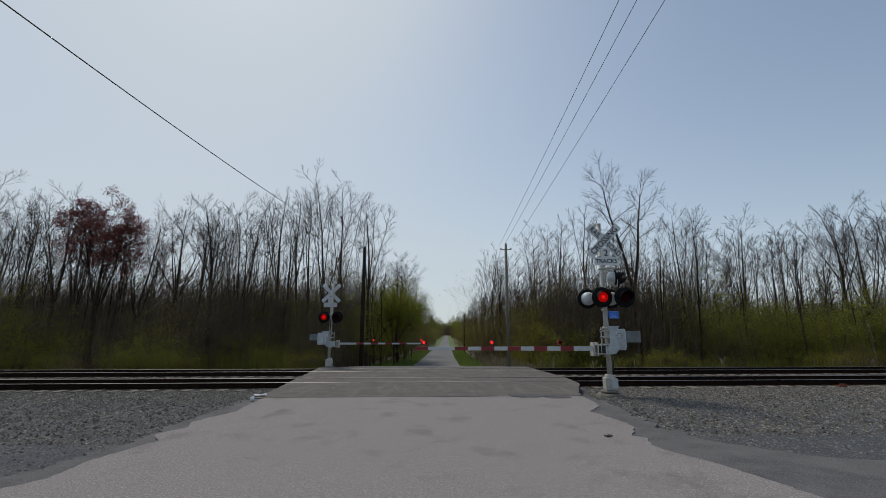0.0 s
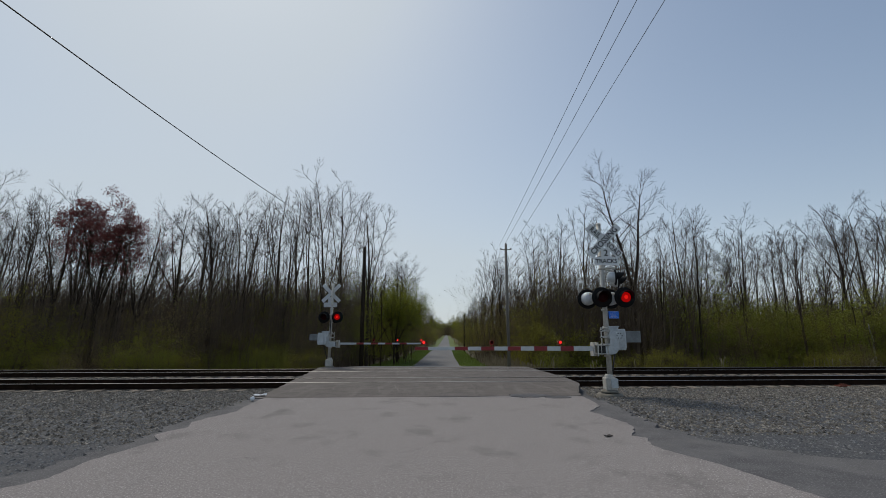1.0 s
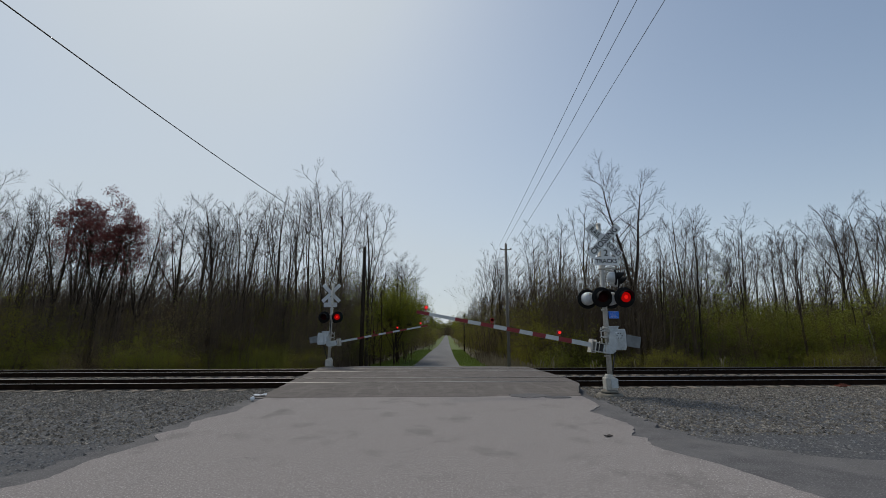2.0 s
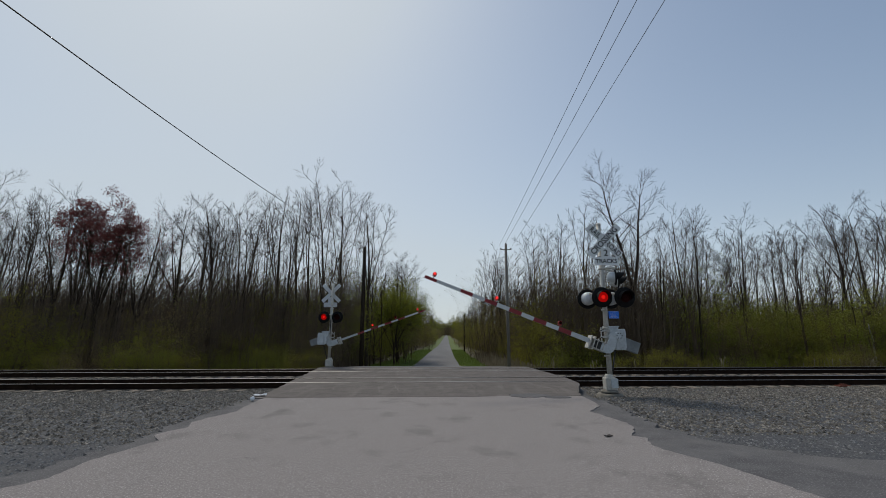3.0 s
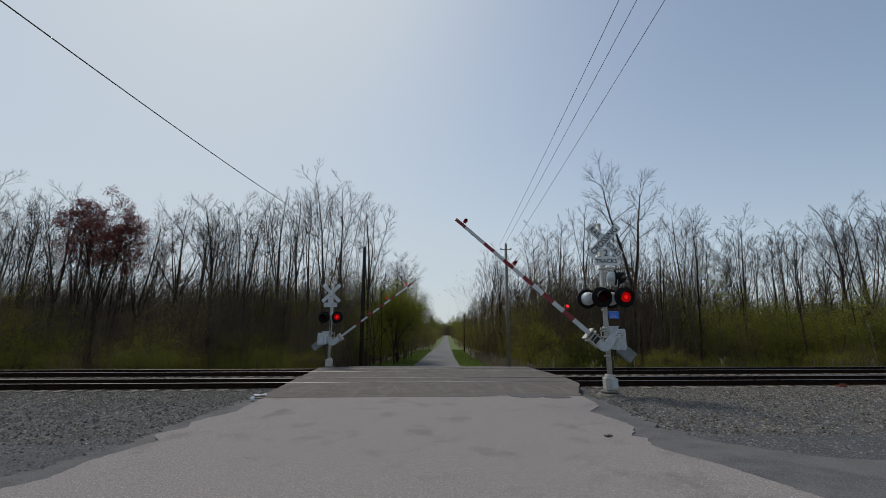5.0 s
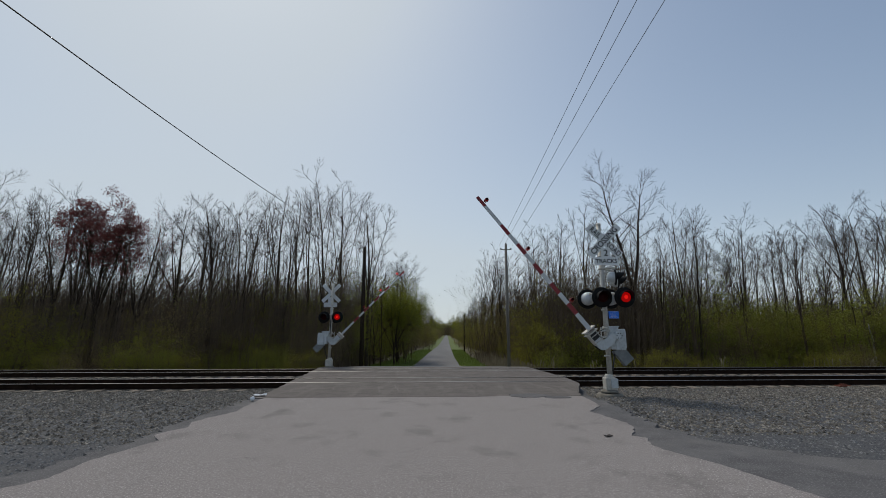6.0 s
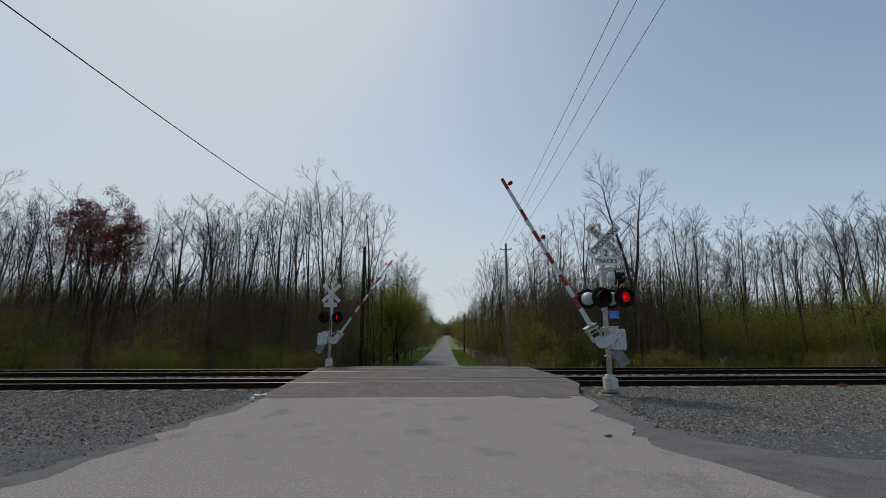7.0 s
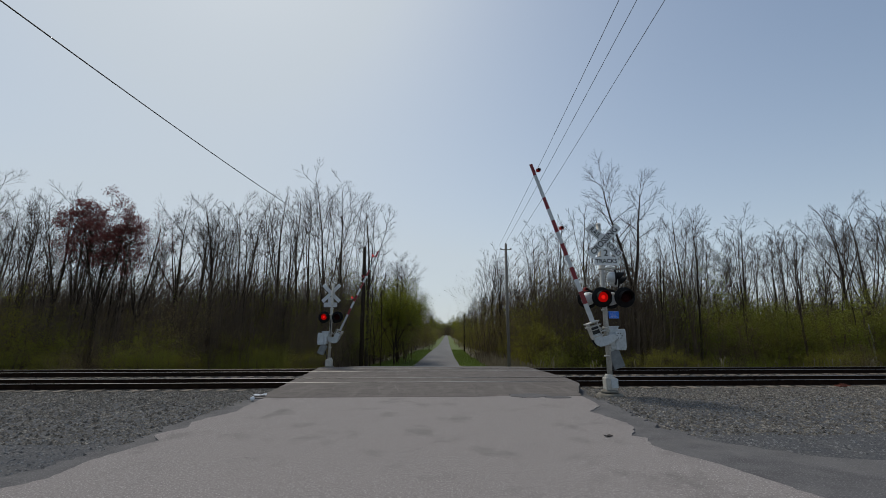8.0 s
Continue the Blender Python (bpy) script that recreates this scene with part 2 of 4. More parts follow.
def lathe_bm(profile, sides=28, m=None, bm=None):
    """Turn (radius, height) pairs round z."""
    bm = bm or bmesh.new()
    rings = []
    for r, h in profile:
        rings.append([bm.verts.new((r * math.cos(a), r * math.sin(a), h)) for a in (2 * math.pi * i / sides for i in range(sides))] if r > 1e-6 else [bm.verts.new((0, 0, h))])
    for a, b in zip(rings, rings[1:]):
        for i in range(sides):
            j = (i + 1) % sides
            if len(a) == 1 and len(b) == 1:
                continue
            if len(a) == 1:
                f = bm.faces.new((a[0], b[j], b[i]))
            elif len(b) == 1:
                f = bm.faces.new((a[i], a[j], b[0]))
            else:
                f = bm.faces.new((a[i], a[j], b[j], b[i]))
            f.smooth = True
    if m is not None:
        bmesh.ops.transform(bm, matrix=m, verts=bm.verts)
    bmesh.ops.recalc_face_normals(bm, faces=bm.faces)
    return bm


def plate_bm(points, y0, y1, bevel=0.0):
    """A flat outline in x and z, given a thickness along y."""
    bm = bmesh.new()
    a = [bm.verts.new((x, y0, z)) for x, z in points]
    b = [bm.verts.new((x, y1, z)) for x, z in points]
    bm.faces.new(a)
    bm.faces.new(b[::-1])
    n = len(points)
    for i in range(n):
        bm.faces.new((a[i], b[i], b[(i + 1) % n], a[(i + 1) % n]))
    bmesh.ops.recalc_face_normals(bm, faces=bm.faces)
    if bevel:
        bmesh.ops.bevel(bm, geom=list(bm.edges), offset=bevel, segments=1, affect="EDGES")
    return bm


def words(name, text, size, m, mat, parent, stretch=1.0):
    cu = bpy.data.curves.new(name, "FONT")
    cu.body, cu.size, cu.align_x, cu.align_y, cu.extrude, cu.resolution_u = text, size, "CENTER", "CENTER", 0.002, 3
    cu.offset = size * 0.02
    tmp = new(name, cu)
    bpy.context.view_layer.update()
    me = bpy.data.meshes.new_from_object(tmp.evaluated_get(bpy.context.evaluated_depsgraph_get()))
    bpy.data.objects.remove(tmp)
    me.materials.clear()
    me.materials.append(mat)
    ob = new(name, me)
    ob.parent = parent
    ob.matrix_basis = m @ Matrix.Diagonal((stretch, 1, 1, 1))
    return ob


# ---- the ground ----
TRACK_SLOPE = 0.06  # the tracks cross the road a little askew


def along(x, y):
    return y - TRACK_SLOPE * x


def smooth_step(a, b, t):
    t = min(1.0, max(0.0, (t - a) / (b - a)))
    return t * t * (3 - 2 * t)


def climb(y):
    """The land rises gently far along the road."""
    return 0.0088 * min(320.0, max(0.0, y - 140.0))


def ground_z(x, y):
    v = along(x, y)
    z = -0.07 - 0.13 * smooth_step(11.0, 13.6, v)
    z -= 1.10 * smooth_step(22.2, 31.0, v)
    z += climb(y)
    z += 0.02 * noise.noise((x * 0.5, y * 0.5, 0)) * (1 if v < 12 else 0.5) + (0.12 * noise.noise((x * 0.15, y * 0.15, 3)) if v > 30 and abs(x) > 6 else 0)
    return z


def build_ground():
    xs = sorted({s * v for s in (-1, 1) for v in (*np.arange(0, 16, 0.5), *np.arange(16, 50, 2.0), 60, 80, 120, 200, 400, 900, 2000)})
    ys = [-900, -300, -100, -40, -20, -10, *np.arange(-6, 34, 0.5), *np.arange(34, 60, 2.0), 70, 90, 115, 140, 200, 300, 460, 900, 2200]
    n = len(xs)
    verts = [(x, y, ground_z(x, y)) for y in ys for x in xs]
    faces, slots = [], []
    for j in range(len(ys) - 1):
        for i in range(n - 1):
            faces.append((j * n + i, j * n + i + 1, (j + 1) * n + i + 1, (j + 1) * n + i))
            slots.append(0 if along((xs[i] + xs[i + 1]) / 2, (ys[j] + ys[j + 1]) / 2) < 23.3 else 1)
    tagged(new("ground", mesh_of("ground", verts, faces, [GRAVEL, SOIL], slots, True)),
           "crushed stone yard giving way to leaf-littered woodland floor", "ground", kind="structure")


def strip_road(name, stations, z_of, mat, label, ragged=0.06, columns=14, skirt=0.12, step=0.3, seed=0):
    """A road sheet between a left and a right edge given at stations (y, x_left, x_right), with ragged edges and a thickness."""
    ys0, l0, r0 = (np.array(c, float) for c in zip(*stations))
    ys = np.arange(ys0[0], ys0[-1] + 1e-6, step) if step else ys0
    verts, faces = [], []
    for y in ys:
        xl = np.interp(y, ys0, l0) + ragged * 1.2 * noise.noise((y * 2.6, seed, 0)) + ragged * noise.noise((y * 7, seed, 5)) + 0.35 * ragged * noise.noise((y * 23, seed, 2))
        xr = np.interp(y, ys0, r0) + ragged * 1.2 * noise.noise((y * 2.6, seed, 9)) + ragged * noise.noise((y * 7, seed, 7)) + 0.35 * ragged * noise.noise((y * 23, seed, 4))
        row = [(xl, y, z_of(xl, y) - skirt)] + [(xl + (xr - xl) * i / columns, y, z_of(xl + (xr - xl) * i / columns, y)) for i in range(columns + 1)] + [(xr, y, z_of(xr, y) - skirt)]
        verts += row
    n = columns + 3
    for j in range(len(ys) - 1):
        for i in range(n - 1):
            faces.append((j * n + i, j * n + i + 1, (j + 1) * n + i + 1, (j + 1) * n + i))
    return tagged(new(name, mesh_of(name, verts, faces, [mat], smooth=False)), label, "road", kind="structure")


RAILS = (15.1, 16.6, 19.55, 21.05)


def build_roads():
    strip_road("road_near", [(-8, -5.4, 5.2), (2, -4.7, 4.3), (4.4, -4.5, 3.58), (4.77, -4.45, 3.52), (5.13, -4.26, 3.42), (5.71, -4.36, 3.25), (6.24, -4.28, 2.97), (6.63, -4.23, 2.86), (6.83, -4.16, 2.9), (7.06, -4.4, 3.04), (7.2, -4.5, 2.84), (7.75, -4.31, 3.1), (8.24, -4.48, 3.18), (8.7, -4.4, 3.05), (9.42, -4.21, 2.9), (9.7, -4.3, 3.1), (10.16, -4.35, 3.34), (10.6, -4.39, 3.4), (11.46, -4.47, 3.44), (11.75, -4.6, 3.45)],
               lambda x, y: 0.004 * noise.noise((x, y, 1)), ASPHALT, "worn pale grey asphalt road with ragged edges", 0.035, 20, 0.1, 0.04, 1)
    strip_road("road_shoulder", [(-8, -6.0, 12), (3.0, -5.2, 11.0), (4.7, -4.9, 9.2), (5.65, -4.71, 7.4), (5.95, -4.7, 5.3), (6.1, -4.68, 4.75), (6.5, -4.65, 4.35), (6.95, -4.57, 3.9), (8.0, -4.7, 3.6), (9.0, -4.75, 3.68), (10.8, -4.73, 3.75), (11.6, -4.8, 3.62)],
               lambda x, y: -0.018 + 0.004 * noise.noise((x, y, 2)), ASPHALT_NEW, "dark patched asphalt along the road's edge", 0.13, 20, 0.08, 0.05, 2)
    # the crossing between and beside the rails, in slabs with gaps for the wheels
    def left(v):
        return float(np.interp(v, (11.6, 13, 16.6, 21.5, 24), (-4.75, -4.8, -5.3, -5.95, -6.3)))

    def right(v):
        return float(np.interp(v, (11.6, 12.4, 14.4, 16.6, 21.3, 24), (3.45, 3.6, 4.25, 4.35, 4.0, 3.8)))
    xing = thing("crossing_surface", pose(0, 0, 0), "dark asphalt level crossing surface with steel rails set in it", "road", kind="structure")
    for a, b in ((11.55, RAILS[0] - 0.05), (RAILS[0] + 0.11, RAILS[1] - 0.11), (RAILS[1] + 0.05, RAILS[2] - 0.05), (RAILS[2] + 0.11, RAILS[3] - 0.11), (RAILS[3] + 0.05, 24.0)):
        rows = max(2, int((b - a) / 0.3) + 1)
        verts, faces = [], []
        cols = 30
        for k in range(rows):
            v = a + (b - a) * k / (rows - 1)
            xl, xr = left(v) + 0.05 * noise.noise((v * 3, 0, 0)), right(v) + 0.05 * noise.noise((v * 3, 4, 0))
            row = []
            for i in range(cols + 1):
                x = xl + (xr - xl) * i / cols
                z = 0.004 + 0.006 * noise.noise((x, v, 3)) - (0.12 * smooth_step(22.0, 24, v))
                row.append((x, v + TRACK_SLOPE * x, z))
            row = [(row[0][0], row[0][1], -0.28)] + row + [(row[-1][0], row[-1][1], -0.28)]
            verts += row
        n = cols + 3
        for j in range(rows - 1):
            for i in range(n - 1):
                faces.append((j * n + i, j * n + i + 1, (j + 1) * n + i + 1, (j + 1) * n + i))
        for base in (0, (rows - 1) * n):
            k0 = len(verts)
            verts += [(x, y, -0.28) for x, y, z in verts[base + 1:base + n - 1]]
            for i in range(cols):
                faces.append((base + 1 + i, base + 2 + i, k0 + i + 1, k0 + i))
        ob = new("crossing_slab", mesh_of("crossing_slab", verts, faces, [ASPHALT_XING]))
        ob.parent = xing

    def far_z(x, y):
        return -0.1 - 1.12 * smooth_step(23.2, 36, y) + climb(y)
    strip_road("road_far", [(23.6, -5.6, 3.9), (26, -4.6, 3.2), (30, -3.8, 2.4), (36, -3.15, 1.7), (42, -2.9, 1.25), (60, -2.8, 1.08), (80, -2.7, 1.05), (117, -2.1, 1.05), (200, -1.7, 1.25), (380, -0.9, 1.4), (1200, -0.9, 1.4)],
               far_z, ASPHALT_FAR, "narrow grey country road running straight on between woods", 0.05, 8, 0.2, 2.0, 3)


def build_tracks():
    prof = [(-0.075, -0.172), (0.075, -0.172), (0.075, -0.16), (0.012, -0.145), (0.012, -0.04), (0.036, -0.03), (0.036, -0.004), (0.028, 0.002), (-0.028, 0.002), (-0.036, -0.004), (-0.036, -0.03), (-0.012, -0.04), (-0.012, -0.145), (-0.075, -0.16)]
    turn = math.degrees(math.atan(TRACK_SLOPE))
    tie_me = None
    for c in (15.85, 20.3):
        track = thing("railway_track", pose(0, c, 0.012, 0, 0, turn), "rusty steel rails on weathered wooden ties in ballast", "railway track", "parallel tracks")
        for s in (-0.75, 0.75):
            verts, faces, slots = [], [], []
            xs = np.linspace(-160, 160, 41)
            for x in xs:
                verts += [(x, s + a, b) for a, b in prof]
            n = len(prof)
            for j in range(len(xs) - 1):
                for i in range(n):
                    faces.append((j * n + i, (j + 1) * n + i, (j + 1) * n + (i + 1) % n, j * n + (i + 1) % n))
                    slots.append(1 if i in (6, 7, 8) else 0)
            ob = new("rail", mesh_of("rail", verts, faces, [RAIL_STEEL, RAIL_TOP], slots))
            ob.parent = track
        if tie_me is None:
            bm = box_bm(-0.115, 0.115, -1.3, 1.3, -0.35, -0.175, 0.012)
            tie_me = bpy.data.meshes.new("tie")
            bm.to_mesh(tie_me)
            bm.free()
            tie_me.materials.append(TIE)
        for k in range(-62, 63):
            x = k * 0.54
            if -6.2 < x < 4.4:
                continue
            ob = new("tie", tie_me)
            ob.parent = track
            ob.matrix_basis = pose(x + random.uniform(-0.03, 0.03), random.uniform(-0.06, 0.06), random.uniform(-0.015, 0.01), 0, 0, random.uniform(-1.5, 1.5))


def stones(name, count, spot, size, mat, label):
    """Loose broken stones, joined."""
    base = np.array([(1, 0, -0.2), (0.3, 0.9, -0.3), (-0.8, 0.6, -0.1), (-0.7, -0.7, -0.25), (0.4, -0.9, -0.1), (0.1, 0.05, 0.75), (0, 0, -0.7)], float)
    tri = [(0, 1, 5), (1, 2, 5), (2, 3, 5), (3, 4, 5), (4, 0, 5), (1, 0, 6), (2, 1, 6), (3, 2, 6), (4, 3, 6), (0, 4, 6)]
    verts, faces = [], []
    for i in range(count):
        x, y, z = spot()
        s = size * random.uniform(0.5, 1.5) ** 1.3
        a, w, h = random.uniform(0, 6.28), random.uniform(0.6, 1.2), random.uniform(0.5, 0.95)
        b = base * (s, s * w, s * h) * np.array([random.uniform(0.8, 1.2) for _ in range(3)])
        ca, sa = math.cos(a), math.sin(a)
        k = len(verts)
        verts += [(x + p[0] * ca - p[1] * sa, y + p[0] * sa + p[1] * ca, z + p[2] + s * 0.15) for p in b]
        faces += [(p + k, q + k, r + k) for p, q, r in tri]
    tagged(new(name, mesh_of(name, verts, faces, [mat])), label, "stones", kind="stuff")


build_ground()
build_roads()
build_tracks()


# ---- the crossing signals ----
def light_head(parent, x, y, z, face, phase_list, lit=True, size=1.0):
    """A round flashing light: black target, housing, hood and a lens insert that turns over. face: degrees round z; 0 looks towards -y."""
    m = pose(x, y, z, 0, 0, face) @ Matrix.Diagonal((size, size, size, 1))
    head = part("light_unit", lathe_bm([(0.0, 0.02), (0.25, 0.02), (0.255, 0.012), (0.255, -0.008), (0.245, -0.015), (0.16, -0.02), (0.155, -0.004)], 36, pose(0, 0, 0, 90, 0, 0)), BLACK, parent, "round black target board of a flashing light")
    head.matrix_basis = m
    part("lamp_housing", lathe_bm([(0.0, -0.24), (0.07, -0.235), (0.13, -0.2), (0.165, -0.12), (0.17, -0.02), (0.175, 0.0), (0.17, 0.018)], 24, pose(0, 0.01, 0, 90, 0, 0)), GALV, head, "grey domed lamp housing")
    bm = bmesh.new()
    n = 20
    vs = []
    for i in range(n + 1):
        a = math.pi * (-0.12 + 1.24 * i / n)
        k = abs(i / n - 0.5) * 2
        d = 0.30 - 0.16 * k ** 2
        vs.append([bm.verts.new((r * math.cos(a), yy, r * math.sin(a))) for r, yy in ((0.155, 0.0), (0.155, -d), (0.149, -d), (0.149, 0.0))])
    for p, q in zip(vs, vs[1:]):
        for i in range(4):
            bm.faces.new((p[i], q[i], q[(i + 1) % 4], p[(i + 1) % 4]))
    bmesh.ops.recalc_face_normals(bm, faces=bm.faces)
    part("hood", bm, BLACK, head, "black visor hood")
    if lit:
        # the lens insert: a lit face one way, an unlit face the other
        bm = bmesh.new()
        me = bpy.data.meshes.new("lens")
        lathe_bm([(0.0, 0.034), (0.05, 0.031), (0.095, 0.022), (0.128, 0.004)], 28, pose(0, 0, 0, 90, 0, 0), bm)
        cut = len(bm.faces)
        lathe_bm([(0.0, -0.034), (0.05, -0.031), (0.095, -0.022), (0.128, -0.004), (0.128, 0.004)], 28, None, bm)
        bm.faces.ensure_lookup_table()
        vs = {v for f in bm.faces[cut:] for v in f.verts}
        bmesh.ops.transform(bm, matrix=pose(0, 0, 0, 90, 0, 0), verts=list(vs))
        for f in bm.faces:
            c = f.calc_center_median()
            f.material_index = 2 if c.y < -0.0305 else (0 if c.y < -0.004 else 1)
        bmesh.ops.recalc_face_normals(bm, faces=bm.faces)
        bm.to_mesh(me)
        bm.free()
        for mm in (LENS_LIT, LENS_DARK, LENS_CORE):
            me.materials.append(mm)
        lens = new("lens", me)
        lens.parent = head
        tagged(lens, "red glass lens that flashes in turn")
        phase_list.append((lens, pose(0, -0.07, 0)))
    return head


def arm_lamp(arm, x, z, phase_list, facing):
    """A small hooded red light on the gate arm, with an insert that turns over."""
    bm = rod_bm((x, 0, z), (x, 0, z + 0.05), 0.012)
    box_bm(x - 0.05, x + 0.05, -0.05, 0.05, z + 0.04, z + 0.055, 0.004, bm)
    rod_bm((x, 0.045, z + 0.115), (x, -0.02, z + 0.115), 0.056, 0.056, 16, bm)
    part("gate_lamp", bm, RED_GLASS, arm, "small red lamp on the gate arm")
    bm = bmesh.new()
    me = bpy.data.meshes.new("gate_lens")
    bmesh.ops.create_cone(bm, cap_ends=True, segments=16, radius1=0.04, radius2=0.04, depth=0.05, matrix=pose(0, 0, 0, 90, 0, 0))
    for f in bm.faces:
        f.material_index = 0 if f.calc_center_median().y < -0.02 else 1
    bm.to_mesh(me)
    bm.free()
    me.materials.append(GATE_LIT)
    me.materials.append(LENS_DARK)
    lens = new("gate_lens", me)
    lens.parent = arm
    phase_list.append((lens, pose(x, -0.055 if facing == 0 else 0.075, z + 0.115, 0, 0, facing)))


def gate_arm(parent, pivot, length, lamps, phases, facing, slim=1.0):
    """The swinging arm with its bracket and counterweight; it turns about the shaft at its origin. lamps: distances from the tip."""
    arm = part("gate_arm", plate_bm([(-0.04, 0.1), (0.05, 0.15), (0.13, 0.11), (0.17, 0.0), (0.19, -0.24), (0.17, -0.38), (0.1, -0.46), (0.0, -0.49), (-0.18, -0.49), (-0.18, -0.27), (-0.1, -0.25), (-0.05, -0.2), (-0.04, -0.1)], -0.045, 0.0, 0.006), GALV, parent, "grey steel gate arm bracket")
    arm.matrix_basis = pose(*pivot)
    if facing:
        part("bracket_plate", plate_bm([(-0.04, 0.1), (0.05, 0.15), (0.13, 0.11), (0.17, 0.0), (0.19, -0.24), (0.17, -0.38), (0.1, -0.46), (0.0, -0.49), (-0.36, -0.47), (-0.36, -0.25), (-0.1, -0.25), (-0.05, -0.2), (-0.04, -0.1)], 0.22, 0.25, 0.004), GALV, arm, "grey steel bracket plate")
    else:
        # same rear plate, but the shade on its inner side is put into the colour
        part("bracket_plate", plate_bm([(0.16, -0.44), (0.0, -0.49), (-0.42, -0.47), (-0.42, -0.24), (-0.06, -0.2), (0.1, -0.1)], 0.16, 0.2, 0.004), DARK_STEEL, arm, "rear bracket plate coloured dark as its shaded inner side")
    part("arm_clamp", box_bm(-0.48, -0.05, -0.075, 0.215, -0.485, -0.46, 0.006), GALV_OLD, arm, "tarnished clamp")
    part("arm_clamp", box_bm(-0.48, -0.05, -0.075, 0.215, -0.25, -0.225, 0.006), GALV_OLD, arm, "tarnished clamp")
    # added dark fill: stands for the shade inside the open clamp frame
    part("clamp_block", box_bm(-0.38, -0.185, -0.05, 0.15, -0.455, -0.255, 0.01), DARK_STEEL, arm, "added dark fill for the shade in the open clamp")
    for px in (-0.5, -0.4):
        part("clamp_plate", box_bm(px - 0.016, px + 0.016, -0.09, 0.23, -0.53, -0.17, 0.005), GALV_OLD, arm, "tarnished cross plate")
    for bx in (-0.3, -0.12):
        part("bolt", rod_bm((bx, -0.055, -0.51), (bx, -0.055, -0.19), 0.013), GALV_OLD, arm)
    part("shaft_hub", rod_bm((0.05, -0.04, 0), (0.05, 0.3, 0), 0.1, 0.1, 20), GALV, arm, "round hub of the gate shaft")
    # counterweight behind the mast
    part("weight_lever", box_bm(0.05, 0.62, 0.26, 0.3, -0.05, 0.05, 0.008), GALV, arm)
    part("counterweight", box_bm(0.42, 0.9, 0.2, 0.4, -0.17, 0.14, 0.012), WEIGHT, arm, "flat grey counterweight block")
    # the arm itself: red and white lengths, slightly tapering
    x, red = -length, True
    k = 0
    while x < -0.52:
        run = 0.36 if k != 1 else 0.72
        x1 = min(x + run, -0.5)
        if x1 > -0.9:
            x1, red = -0.5, False
        h0, h1 = (slim * (0.042 + 0.022 * (x + length) / length), slim * (0.042 + 0.022 * (x1 + length) / length))
        bm = bmesh.new()
        ring = []
        for xx, h in ((x, h0), (x1, h1)):
            ring.append([bm.verts.new((xx, yy, -0.33 + zz)) for yy, zz in ((-0.022, -h), (0.022, -h), (0.022, h), (-0.022, h))])
        for i in range(4):
            bm.faces.new((ring[0][i], ring[0][(i + 1) % 4], ring[1][(i + 1) % 4], ring[1][i]))
        bm.faces.new(ring[0][::-1])
        bm.faces.new(ring[1])
        bmesh.ops.recalc_face_normals(bm, faces=bm.faces)
        part("arm_stripe", bm, ARM_RED if red else ARM_WHITE, arm, "red stripe" if red else "white stripe")
        x, red, k = x1, not red, k + 1
    for d, ph in lamps:
        arm_lamp(arm, -length + d, -0.33 + 0.05, phases[ph], facing)
    return arm


